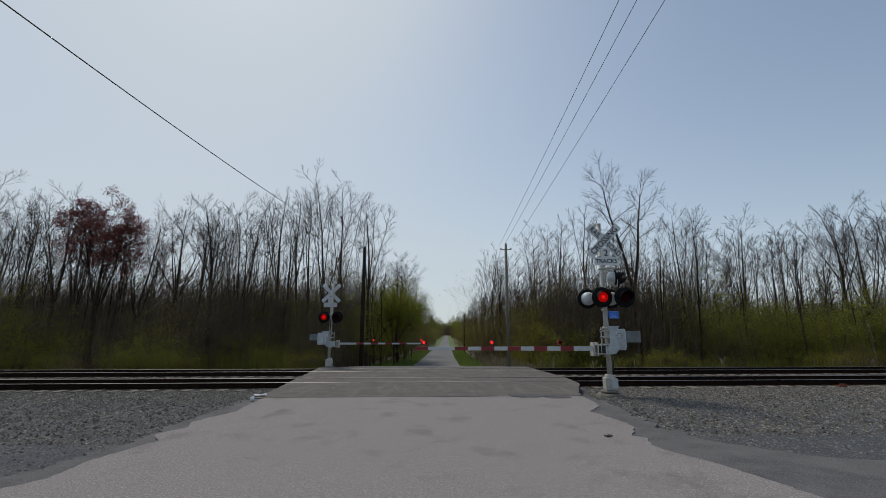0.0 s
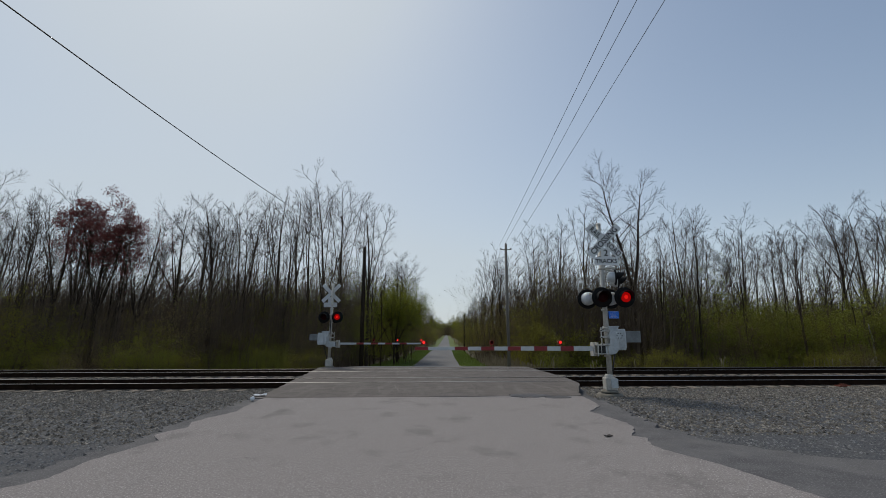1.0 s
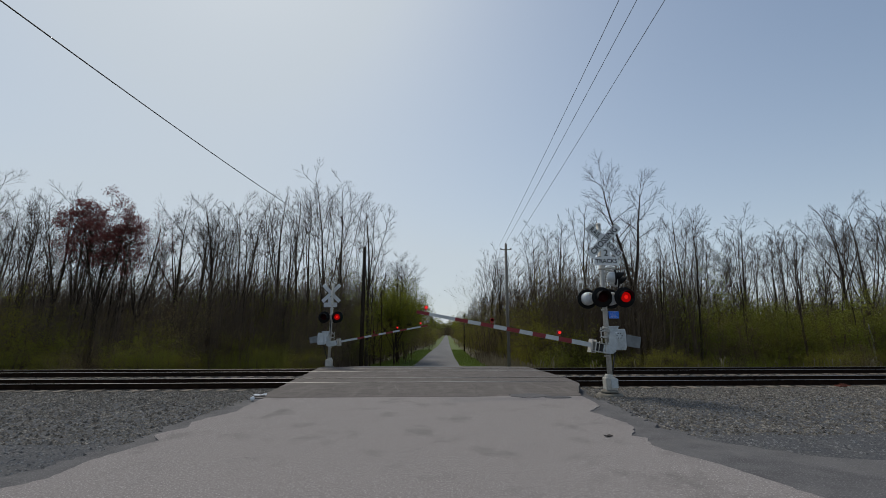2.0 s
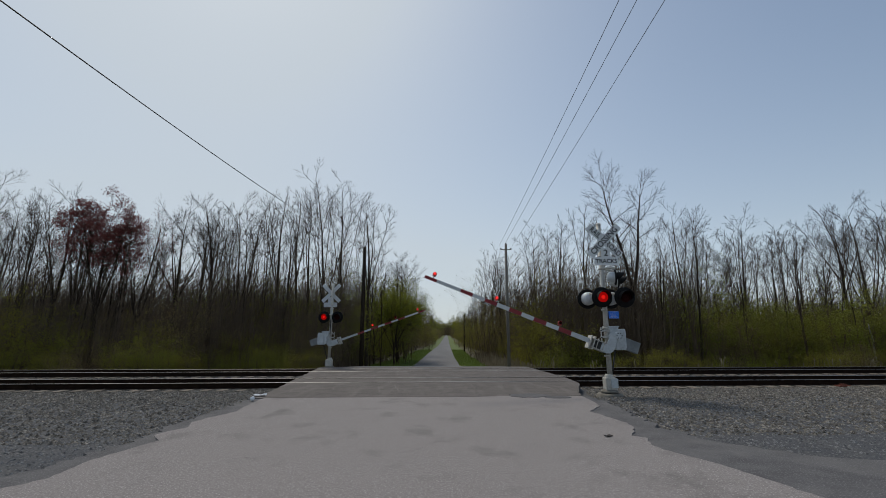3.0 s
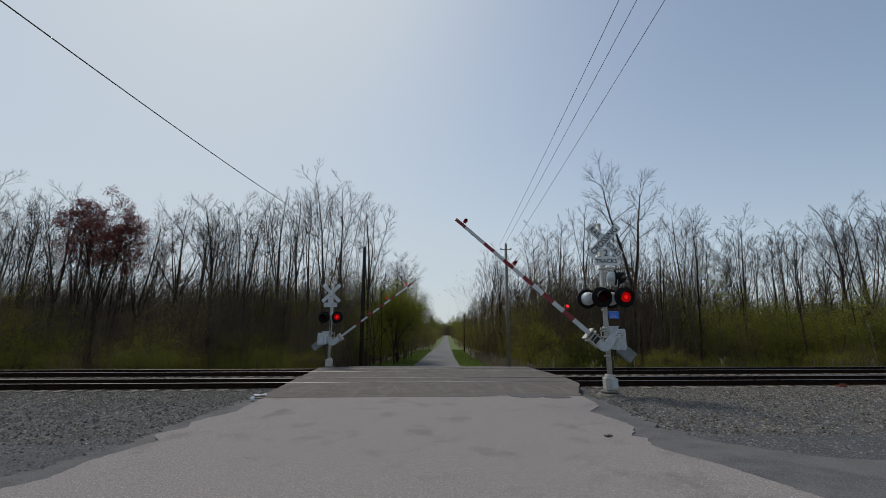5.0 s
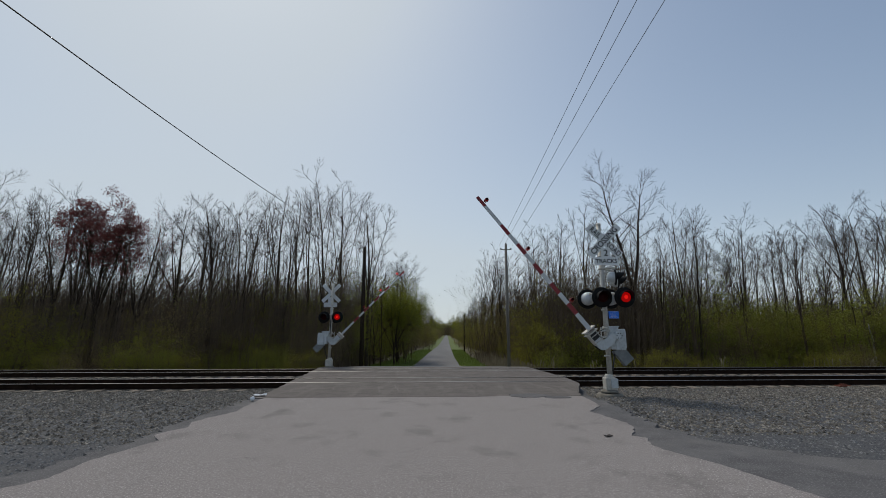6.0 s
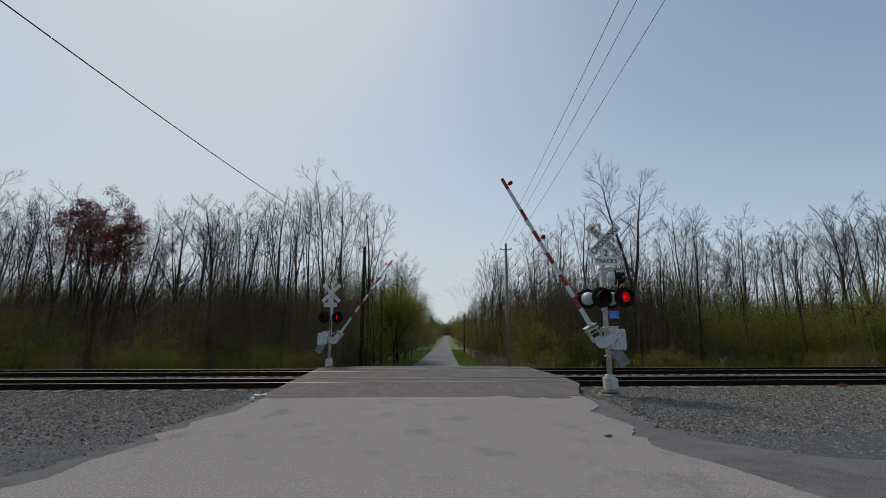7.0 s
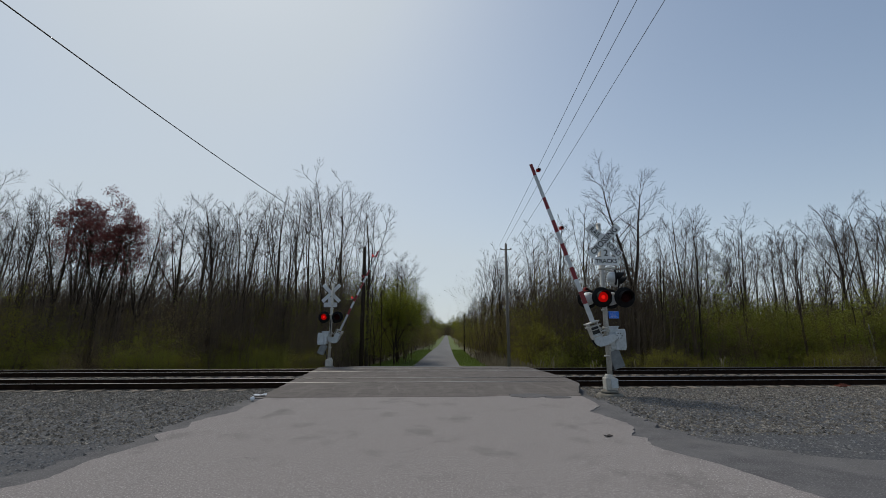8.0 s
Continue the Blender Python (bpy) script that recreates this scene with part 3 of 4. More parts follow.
def crossing_signal(name, origin, turn, mast_h, buck_z, lamp_z, length, lamps, readable, side_lights, phases):
    sig = thing(name, pose(*origin, 0, 0, turn), "grey railroad crossing signal with red lights and striped gate arm", "crossing signal", "crossing signals")
    part("foundation", lathe_bm([(0.0, -0.03), (0.3, -0.03), (0.34, -0.06), (0.36, -0.16), (0.36, -0.3), (0.0, -0.3)], 22), CONCRETE, sig, "stained concrete footing")
    part("base_flange", lathe_bm([(0.0, 0.08), (0.12, 0.08), (0.17, 0.06), (0.22, 0.035), (0.25, 0.0), (0.0, 0.0)], 20), CONCRETE, sig, "wide rusty-stained base flange")
    part("junction_base", box_bm(-0.13, 0.18, -0.15, 0.15, 0.06, 0.38, 0.03), GALV_OLD, sig, "square cast junction box")
    part("base_door", box_bm(0.0, 0.185, -0.185, -0.155, 0.12, 0.36, 0.012), GALV, sig)
    part("base_collar", lathe_bm([(0.11, 0.38), (0.11, 0.42), (0.095, 0.45), (0.075, 0.47)], 20), GALV_OLD, sig)
    part("mast", rod_bm((0.04, 0, 0.35), (0.0, 0, mast_h), 0.07, 0.062, 18), GALV_OLD, sig, "round tarnished aluminium mast")
    part("mast_cap", lathe_bm([(0.075, mast_h - 0.03), (0.078, mast_h), (0.05, mast_h + 0.035), (0.0, mast_h + 0.045)], 16), GALV_OLD, sig)
    for bz in (0.95, 1.7, 2.2, lamp_z - 0.12, lamp_z + 0.12, buck_z - 0.8, buck_z - 0.45):
        part("mast_band", rod_bm((0, 0, bz - 0.025), (0, 0, bz + 0.025), 0.085, 0.085, 18), GALV_OLD, sig)
    # crossbuck
    mat = SIGN_WHITE
    yb = -0.11
    blade = 0.114 if readable else 0.09
    for ang, txts in ((45, (("CROSSING", 0.0, 0.235),)), (-45, (("RAIL", -0.34, 0.225), ("ROAD", 0.34, 0.225)))):
        bar = part("crossbuck_blade", box_bm(-0.61, 0.61, -0.004, 0.004, -blade, blade), mat, sig, "white crossbuck board")
        bar.matrix_basis = Matrix.Translation((0.1, yb - (0.006 if ang > 0 else -0.006), buck_z)) @ Matrix.Rotation(radians(-ang), 4, "Y")
        part("board_back", box_bm(-0.61, 0.61, 0.0045, 0.007, -blade, blade), SIGN_BACK, bar)
        if readable:
            for txt, dx, size in txts:
                words("lettering", txt, size, pose(dx, -0.0065, 0, 90, 0, 0), SIGN_BLACK, bar, 0.92 if txt == "CROSSING" else 0.8)
    zt = buck_z - 0.58
    plate = part("track_count_sign", plate_bm([(-0.34, -0.13), (0.34, -0.13), (0.34, 0.10), (0.13, 0.10), (0.13, 0.37), (-0.13, 0.37), (-0.13, 0.10), (-0.34, 0.10)], -0.004, 0.004), mat, sig, "white inverted-T sign with black lettering")
    plate.matrix_basis = pose(0.12, yb, zt)
    part("board_back", plate_bm([(-0.34, -0.13), (0.34, -0.13), (0.34, 0.10), (0.13, 0.10), (0.13, 0.37), (-0.13, 0.37), (-0.13, 0.10), (-0.34, 0.10)], 0.0045, 0.007), SIGN_BACK, plate)
    if readable:
        words("lettering", "2", 0.26, pose(0, -0.0065, 0.215, 90, 0, 0), SIGN_BLACK, plate)
        words("lettering", "TRACKS", 0.165, pose(0, -0.0065, -0.015, 90, 0, 0), SIGN_BLACK, plate)
    for bz in (buck_z, zt):
        part("sign_bracket", box_bm(-0.09, 0.2, -0.1, -0.055, bz - 0.025, bz + 0.025, 0.005), GALV, sig)
    # light cross-arm and lights
    part("light_arm", rod_bm((-0.38, 0.0, lamp_z + 0.12), (0.5, 0.0, lamp_z + 0.12), 0.03), GALV_OLD, sig)
    for lx, ly, face, ph in ((-0.14, -0.3, 0, "a"), (0.48, -0.3, 0, "b"), (-0.36, 0.28, 180, "b"), (0.3, 0.28, 180, "a")):
        light_head(sig, lx, ly, lamp_z, face, phases[ph], size=1.1)
        part("light_hanger", rod_bm((lx, 0, lamp_z + 0.12), (lx, ly * 0.45, lamp_z + 0.12), 0.025), GALV_OLD, sig)
    if side_lights:
        part("light_arm", rod_bm((0.0, -0.02, lamp_z + 0.83), (0.3, -0.25, lamp_z + 0.83), 0.03), GALV_OLD, sig)
        part("light_arm", rod_bm((0.0, -0.02, lamp_z + 0.83), (0.55, 0.3, lamp_z + 0.8), 0.03), GALV_OLD, sig)
        light_head(sig, 0.28, -0.25, lamp_z + 0.56, 76, phases["x"], lit=False, size=0.88)
        light_head(sig, 0.56, 0.3, lamp_z + 0.5, 76, phases["x"], lit=False, size=0.88)
    # blue notice with writing that cannot be read
    if readable:
        notice = part("notice_plate", box_bm(-0.14, 0.14, -0.004, 0.004, -0.1, 0.1, 0.003), BLUE, sig, "small blue notice plate with white writing")
        notice.matrix_basis = pose(0.22, -0.11, 2.06)
        part("plate_edge", box_bm(-0.128, 0.128, -0.0052, -0.0045, 0.082, 0.088), SIGN_WHITE, notice)
        part("plate_edge", box_bm(-0.128, 0.128, -0.0052, -0.0045, -0.088, -0.082), SIGN_WHITE, notice)
        for bz, w in ((0.05, 0.09), (0.02, 0.1), (-0.01, 0.07), (-0.04, 0.09)):
            part("writing_bar", box_bm(-w, w, -0.0052, -0.0045, bz - 0.004, bz + 0.004), SIGN_BACK, notice)
    # gate machine
    part("gate_machine", box_bm(0.26, 0.56, 0.02, 0.34, 1.1, 1.68, 0.03), GALV, sig, "grey gate mechanism housing")
    part("machine_front", box_bm(0.13, 0.27, 0.03, 0.3, 1.13, 1.55, 0.02), GALV, sig)
    part("machine_top", box_bm(0.05, 0.36, 0.0, 0.3, 1.5, 1.73, 0.02), GALV, sig)
    part("machine_lid", box_bm(0.03, 0.38, -0.03, 0.32, 1.72, 1.755, 0.01), GALV, sig)
    part("machine_door", box_bm(0.555, 0.58, 0.05, 0.31, 1.16, 1.62, 0.01), GALV, sig)
    part("door_latch", box_bm(0.575, 0.6, 0.15, 0.19, 1.36, 1.42, 0.004), DARK_STEEL, sig)
    for bz in (1.25, 1.45, 1.63):
        part("machine_bracket", box_bm(-0.13, 0.1, -0.1, 0.1, bz - 0.025, bz + 0.025, 0.008), GALV_OLD, sig)
        part("u_bolt", rod_bm((-0.17, -0.08, bz), (-0.1, -0.08, bz), 0.02, 0.02, 8), DARK_STEEL, sig)
    cover = part("hub_cover", rod_bm((0.3, -0.2, 1.49), (0.3, 0.02, 1.49), 0.105, 0.105, 22), GALV, sig, "round grey shaft cover")
    for k in range(6):
        a = k * 1.047
        part("bolt", rod_bm((0.3 + 0.07 * math.cos(a), -0.212, 1.49 + 0.07 * math.sin(a)), (0.3 + 0.07 * math.cos(a), -0.198, 1.49 + 0.07 * math.sin(a)), 0.015, 0.015, 6), DARK_STEEL, cover)
    part("side_rod", rod_bm((-0.15, -0.08, 1.22), (-0.15, -0.08, 1.72), 0.018), GALV_OLD, sig)
    part("cable_conduit", rod_bm((0.3, 0.16, 1.12), (0.12, 0.08, 0.42), 0.022), DARK_STEEL, sig, "dark cable conduit")
    part("cable_conduit", rod_bm((0.02, 0.09, 1.6), (0.02, 0.09, lamp_z - 0.1), 0.018), DARK_STEEL, sig, "dark cable conduit")
    arm = gate_arm(sig, (0.09, -0.14, 1.48), length, lamps, phases, 0 if readable else 180, 1.0 if readable else 0.8)
    return arm


PHASES = {"a": [], "b": [], "on": [], "x": []}
NEAR_ARM = crossing_signal("crossing_signal", (4.43, 12.53, 0.0), 0, 4.66, 4.16, 2.53, 5.36, ((0.24, "on"), (2.09, "a"), (3.95, "b")), True, True, PHASES)
FAR_PHASES = {"a": [], "b": [], "on": [], "x": []}
FAR_ARM = crossing_signal("crossing_signal", (-5.77, 22.6, -0.05), 180, 4.12, 3.68, 2.45, 4.97, ((0.34, "on"), (1.53, "b"), (2.74, "a")), False, False, FAR_PHASES)


# ---- poles and wires ----
def utility_pole(x, y, top, r, mat, label, arm=True):
    z0 = ground_z(x, y) - 0.3
    p = thing("utility_pole", pose(x, y, z0), label, "utility pole", "utility poles")
    part("pole_shaft", rod_bm((0, 0, 0), (0, 0, top - z0), r, r * 0.72, 14), mat, p)
    if arm:
        part("cross_arm", box_bm(-0.42, 0.42, -0.03, 0.03, top - z0 - 0.43, top - z0 - 0.37, 0.01), mat, p)
        for ix in (-0.38, 0.38):
            part("insulator", lathe_bm([(0.0, 0.0), (0.03, 0.0), (0.05, 0.05), (0.035, 0.07), (0.05, 0.11), (0.0, 0.14)], 10, pose(ix, 0, top - z0 - 0.4)), DARK_STEEL, p)
        part("insulator", lathe_bm([(0.0, 0.0), (0.03, 0.0), (0.05, 0.06), (0.0, 0.14)], 10, pose(0, 0, top - z0)), DARK_STEEL, p)
    return p


def wire(points, r, label):
    cu = bpy.data.curves.new("overhead_wire", "CURVE")
    cu.dimensions, cu.bevel_depth, cu.bevel_resolution = "3D", r, 1
    sp = cu.splines.new("POLY")
    (x0, y0, z0), (x1, y1, z1), sag = points
    n = 60
    sp.points.add(n)
    for i in range(n + 1):
        t = i / n
        sp.points[i].co = (x0 + (x1 - x0) * t, y0 + (y1 - y0) * t, z0 + (z1 - z0) * t - 4 * sag * t * (1 - t), 1)
    cu.materials.append(WIRE)
    tagged(new("overhead_wire", cu), label, "wire", "overhead wires")


utility_pole(4.56, 33, 8.3, 0.125, POLE_WOOD, "weathered grey wooden utility pole beside the road")
utility_pole(-6.15, 33, 8.1, 0.17, POLE_DARK, "dark creosoted wooden pole before the trees", False)
utility_pole(3.05, 75, 4.7, 0.12, POLE_DARK, "small dark wooden pole far along the road", False)
wire(((-6.2, 33, 8.0), (-6.2, -18, 6.6), 1.17), 0.011, "thick dark overhead cable")
for x0, x1 in ((4.06, 3.57), (4.56, 4.0), (5.06, 4.85)):
    wire(((x0, 33, 8.2 if x0 != 4.56 else 8.45), (x1, -20, 10.2 if x0 < 5 else 10.6), 0.35), 0.008, "thin dark overhead wire")


# ---- trees ----
def tube(verts, faces, pts, radii, sides):
    """A tapered tube along pts, ending in a point."""
    k0 = len(verts)
    n = len(pts)
    for i in range(n):
        d = pts[min(i + 1, n - 1)] - pts[max(i - 1, 0)]
        d.normalize()
        u = d.cross(Vector((0.31, 0.95, 0.1)))
        u.normalize()
        w = d.cross(u)
        if i == n - 1:
            verts.append(pts[i])
        else:
            for s in range(sides):
                a = 6.2832 * s / sides
                verts.append(pts[i] + (u * math.cos(a) + w * math.sin(a)) * radii[i])
    for i in range(n - 2):
        for s in range(sides):
            t = (s + 1) % sides
            a, b = k0 + i * sides, k0 + (i + 1) * sides
            faces.append((a + s, a + t, b + t, b + s))
    a, tip = k0 + (n - 2) * sides, k0 + (n - 1) * sides
    for s in range(sides):
        faces.append((a + s, a + (s + 1) % sides, tip))


def grow(rng, height, girth, fork, limbs, crown=(0.2, 0.5), lean=0.0, crook=0.03, counts=(8, 6, 5), reach=(0.34, 0.52), bend=0.10, first=0.3, stems=()):
    """Branch paths of a bare tree by level: a stem that divides above fork into rising limbs, branches and fine twigs.
    stems: (azimuth, tilt, length) of main stems of a crooked old tree, in place of the straight leader."""
    out = [[], [], [], [], []]

    def shoot(p, d, length, r, level, start):
        segs = (8, 5, 3, 2, 1)[level]
        wob = (crook, 0.10, 0.11, 0.12, 0.1)[level]
        pts, rad, q, dd = [p.copy()], [r], p.copy(), d.copy()
        for i in range(segs):
            dd = dd + Vector((rng.gauss(0, wob), rng.gauss(0, wob), rng.gauss(0, wob * 0.5) + (bend * 0.6 if level < 2 else bend * 0.35)))
            dd.normalize()
            q = q + dd * (length / segs)
            pts.append(q.copy())
            rad.append(max((0.02, 0.012, 0.008, 0.0055, 0.005)[level], r * (1 - 0.86 * (i + 1) / segs)))
        out[level].append((pts, rad))
        if level >= len(counts):
            return
        n = max(2, int(counts[level] * rng.uniform(0.8, 1.25) + 0.5))
        turn = rng.uniform(0, 6.28)
        for k in range(n):
            t = min(0.99, start + (1 - start) * ((k + rng.random()) / n) ** 0.75)
            f = t * segs
            i = min(int(f), segs - 1)
            base, tan = pts[i].lerp(pts[i + 1], f - i), (pts[i + 1] - pts[i]).normalized()
            u = tan.cross(Vector((0.31, 0.95, 0.1))).normalized()
            w = tan.cross(u)
            turn += 2.4 + rng.gauss(0, 0.4)
            a = rng.uniform(0.5, 0.95) if level == 0 else rng.uniform(0.4, 0.8)
            way = tan * math.cos(a) + (u * math.cos(turn) + w * math.sin(turn)) * math.sin(a)
            shoot(base, way.normalized(), length * rng.uniform(*(reach if level == 0 else (0.38, 0.58))) * (1.12 - 0.5 * t),
                  min(rad[i] * 0.62, max((0.02, 0.013, 0.008, 0.006)[level], rad[i] * rng.uniform(0.35, 0.5))), level + 1, 0.22)

    up = Vector((lean / height, rng.gauss(0, 0.02), 1)).normalized()
    n = 7
    trunk, rad = [Vector((0, 0, -0.3))], [girth * 1.2]
    for i in range(1, n + 1):
        trunk.append(up * fork * i / n + Vector((rng.gauss(0, crook), rng.gauss(0, crook), 0)) * min(1.0, i / 3))
        rad.append(girth * (1 - 0.3 * i / n))
    out[0].append((trunk + [trunk[-1] + up * 0.3], rad + [girth * 0.3]))
    if stems:
        for az, tilt, ln in stems:
            shoot(trunk[-1], (up + Vector((math.cos(az) * tilt, math.sin(az) * tilt, 0))).normalized(), ln, girth * 0.62, 0, first)
        return out
    shoot(trunk[-1], up, (height - fork) * 0.94, girth * 0.62, 0, 0.2)
    for k in range(limbs):
        a = 6.283 * (k + rng.random() * 0.7) / limbs
        t = rng.uniform(0.72, 1.0)
        i = min(int(t * n), n - 1)
        base = trunk[i].lerp(trunk[i + 1], t * n - i)
        tilt = rng.uniform(*crown)
        shoot(base, (up + Vector((math.cos(a) * tilt, math.sin(a) * tilt, 0))).normalized(), (height - base.z) * rng.uniform(0.74, 0.93) * (1 - 0.22 * tilt), girth * rng.uniform(0.3, 0.45), 0, first)
    return out


def leaves_on(rng, tips, per, spread, size):
    """Small folded leaf faces scattered about branch ends."""
    verts, faces = [], []
    for p in tips:
        for _ in range(per):
            c = p + Vector((rng.gauss(0, spread), rng.gauss(0, spread), rng.gauss(0, spread * 0.8)))
            a = Vector((rng.gauss(0, 1), rng.gauss(0, 1), rng.gauss(0, 0.6))).normalized()
            b = a.cross(Vector((rng.gauss(0, 1), rng.gauss(0, 1), rng.gauss(0, 1)))).normalized()
            s = size * rng.uniform(0.6, 1.4)
            k = len(verts)
            verts += [c - a * s, c + b * s * 0.9, c + a * s]
            faces.append((k, k + 1, k + 2))
    return verts, faces


def tree(name, m, paths, label, bark=None, leaf=None, leaf_per=0, leaf_spread=0.2, leaf_size=0.05, rng=None, leaf_levels=(3, 4), keep=1.0, group="woodland trees"):
    t = thing(name, m, label, "tree", group)
    v, f = [], []
    for level in (0, 1):
        for pts, rad in paths[level]:
            tube(v, f, pts, rad, 7 if level == 0 else 5)
    ob = new("trunk", mesh_of("trunk", v, f, [bark or BARK], smooth=True))
    ob.parent = t
    v, f = [], []
    for level in (2, 3, 4):
        for pts, rad in paths[level]:
            tube(v, f, pts, rad, 3)
    ob = new("crown", mesh_of("crown", v, f, [TWIG], smooth=False))
    ob.parent = t
    if leaf:
        tips = [pts[-1] for level in leaf_levels for pts, rad in paths[level] if rng.random() < keep]
        v, f = leaves_on(rng, tips, leaf_per, leaf_spread, leaf_size)
        ob = new("foliage", mesh_of("foliage", v, f, [leaf]))
        ob.parent = t
    return t


def plant_trees():
    rng = random.Random(7)
    far = pose(0, -400, -60)
    tall = [tree("woodland_tree", far, grow(rng, 16, rng.uniform(0.12, 0.155), rng.uniform(7, 9.5), 3, (0.08, 0.3), rng.uniform(-0.8, 0.8), 0.03, (9, 6, 5), (0.19, 0.33), 0.08), "tall slender bare tree forking high up") for _ in range(5)]
    multi = [tree("woodland_tree", far, grow(rng, 16, 0.14, 6 + k, 4, (0.1, 0.32), 0.0, 0.03, (9, 6, 5), (0.21, 0.35), 0.09), "tall bare tree with several forked stems") for k in range(2)]
    wide = [tree("woodland_tree", far, grow(rng, 15, 0.16, 5.0 + 0.7 * k, 6, (0.2, 0.6), rng.uniform(-0.6, 0.6), 0.045, (9, 7, 5), (0.26, 0.42), 0.09), "broad bare tree with a rounded crown of fine twigs") for k in range(5)]
    thin = [tree("woodland_tree", far, grow(rng, 14, rng.uniform(0.05, 0.08), rng.uniform(6, 8.5), 2, (0.05, 0.2), rng.uniform(-0.9, 0.9), 0.03, (8, 5, 4), (0.15, 0.28), 0.10), "thin bare pole-like woodland tree") for _ in range(7)]
    kinds = {"tall": (tall, 16), "multi": (multi, 16), "wide": (wide, 15), "thin": (thin, 14)}
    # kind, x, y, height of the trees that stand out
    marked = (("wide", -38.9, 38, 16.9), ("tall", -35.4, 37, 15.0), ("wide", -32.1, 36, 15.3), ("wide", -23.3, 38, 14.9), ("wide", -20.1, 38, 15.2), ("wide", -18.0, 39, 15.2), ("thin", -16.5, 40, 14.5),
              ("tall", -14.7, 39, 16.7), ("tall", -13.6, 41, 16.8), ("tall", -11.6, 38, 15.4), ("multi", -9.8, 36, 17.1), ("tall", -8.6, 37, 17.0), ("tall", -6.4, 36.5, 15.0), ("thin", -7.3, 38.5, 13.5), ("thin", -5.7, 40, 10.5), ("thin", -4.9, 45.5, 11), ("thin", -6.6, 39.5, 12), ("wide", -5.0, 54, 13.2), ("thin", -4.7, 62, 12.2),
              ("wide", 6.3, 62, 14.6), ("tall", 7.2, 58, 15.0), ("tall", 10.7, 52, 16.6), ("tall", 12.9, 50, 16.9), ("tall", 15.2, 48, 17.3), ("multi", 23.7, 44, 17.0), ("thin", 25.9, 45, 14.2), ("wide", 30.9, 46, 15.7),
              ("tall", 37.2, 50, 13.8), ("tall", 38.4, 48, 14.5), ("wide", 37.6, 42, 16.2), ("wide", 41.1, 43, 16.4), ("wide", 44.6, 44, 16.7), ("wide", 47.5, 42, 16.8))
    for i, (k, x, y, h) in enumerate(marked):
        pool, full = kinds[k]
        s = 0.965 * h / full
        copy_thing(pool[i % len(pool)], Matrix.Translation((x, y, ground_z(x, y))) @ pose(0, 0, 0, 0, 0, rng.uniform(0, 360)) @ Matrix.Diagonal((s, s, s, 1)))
    # the old tree behind the near signal, divided low into two crooked stems
    r2 = random.Random(21)
    x, y = 16.0, 38
    tree("woodland_tree", pose(x, y, ground_z(x, y)), grow(r2, 17, 0.26, 6.6, 0, lean=0.5, crook=0.075, counts=(16, 9, 5), reach=(0.24, 0.38), bend=0.05, first=0.3, stems=((3.2, 0.27, 10.7), (0.1, 0.13, 10.0))), "tall old bare tree with two crooked stems")
    # coloured trees
    r2 = random.Random(5)
    tree("red_maple", pose(-28.3, 36, -1.3), grow(r2, 14.0, 0.17, 5.6, 7, (0.2, 0.5), 0.0, 0.05, (9, 6, 5), (0.28, 0.42)), "maple with a crown of dark red buds", leaf=LEAF_RED, leaf_per=8, leaf_spread=0.16, leaf_size=0.07, rng=r2, keep=1.0, leaf_levels=(3,))
    tree("red_maple", pose(-31.0, 37, -1.3), grow(r2, 13.8, 0.18, 5.0, 6, (0.15, 0.4), 0.0, 0.05, (9, 6, 4), (0.26, 0.4)), "maple with thin reddish-brown buds", leaf=LEAF_RED, leaf_per=3, leaf_spread=0.12, leaf_size=0.055, rng=r2, keep=0.5, leaf_levels=(3,))
    tree("red_maple", pose(-25.6, 37, -1.3), grow(r2, 12.6, 0.17, 4, 6, (0.2, 0.55), 0.0, 0.05, (8, 6, 4), (0.28, 0.42)), "maple with thin reddish-brown buds", leaf=LEAF_RED, leaf_per=3, leaf_spread=0.14, leaf_size=0.055, rng=r2, keep=0.6, leaf_levels=(3,))
    green = ((-4.9, 43, 7.8, 7), (-6.9, 43.5, 8.8, 3), (-9.6, 43, 9.4, 1), (-5.6, 51, 9.0, 5), (-5.0, 47, 7.0, 6), (33.7, 56, 13.2, 2), (31.8, 58, 12.5, 1), (-5.6, 62, 9, 2), (-5.4, 80, 8, 1), (-5.1, 112, 9, 2), 
             (5.2, 160, 9.5, 3), (-4.6, 175, 9, 2), (5.0, 205, 10, 3), (-4.4, 240, 11, 2), (4.8, 265, 12, 3), (-4.2, 320, 12, 3), (4.8, 350, 13, 3), (-3.0, 440, 13, 5), (1.0, 470, 13, 6), (4.6, 452, 14, 5),
             (-20.5, 40, 7.6, 1), (-17.0, 41.5, 8.2, 1), (12.5, 46, 7.5, 1), (22.5, 44, 8.6, 1), (26.5, 43, 7.8, 1), (-12.4, 42, 7.5, 1))
    for x, y, h, per in green:
        tree("leafing_tree", pose(x, y, ground_z(x, y)), grow(r2, h, 0.1, h * 0.22, 6, (0.25, 0.75), 0.0, 0.05, (8, 5, 4), (0.32, 0.5), 0.05), "young tree in fresh yellow-green leaf", leaf=LEAF_GREEN, leaf_per=per, leaf_spread=0.26 if per > 2 else 0.12, leaf_size=0.06 if y < 100 else 0.08, rng=r2, leaf_levels=(2, 3))
    # the woods behind, both sides of the road
    spots = []
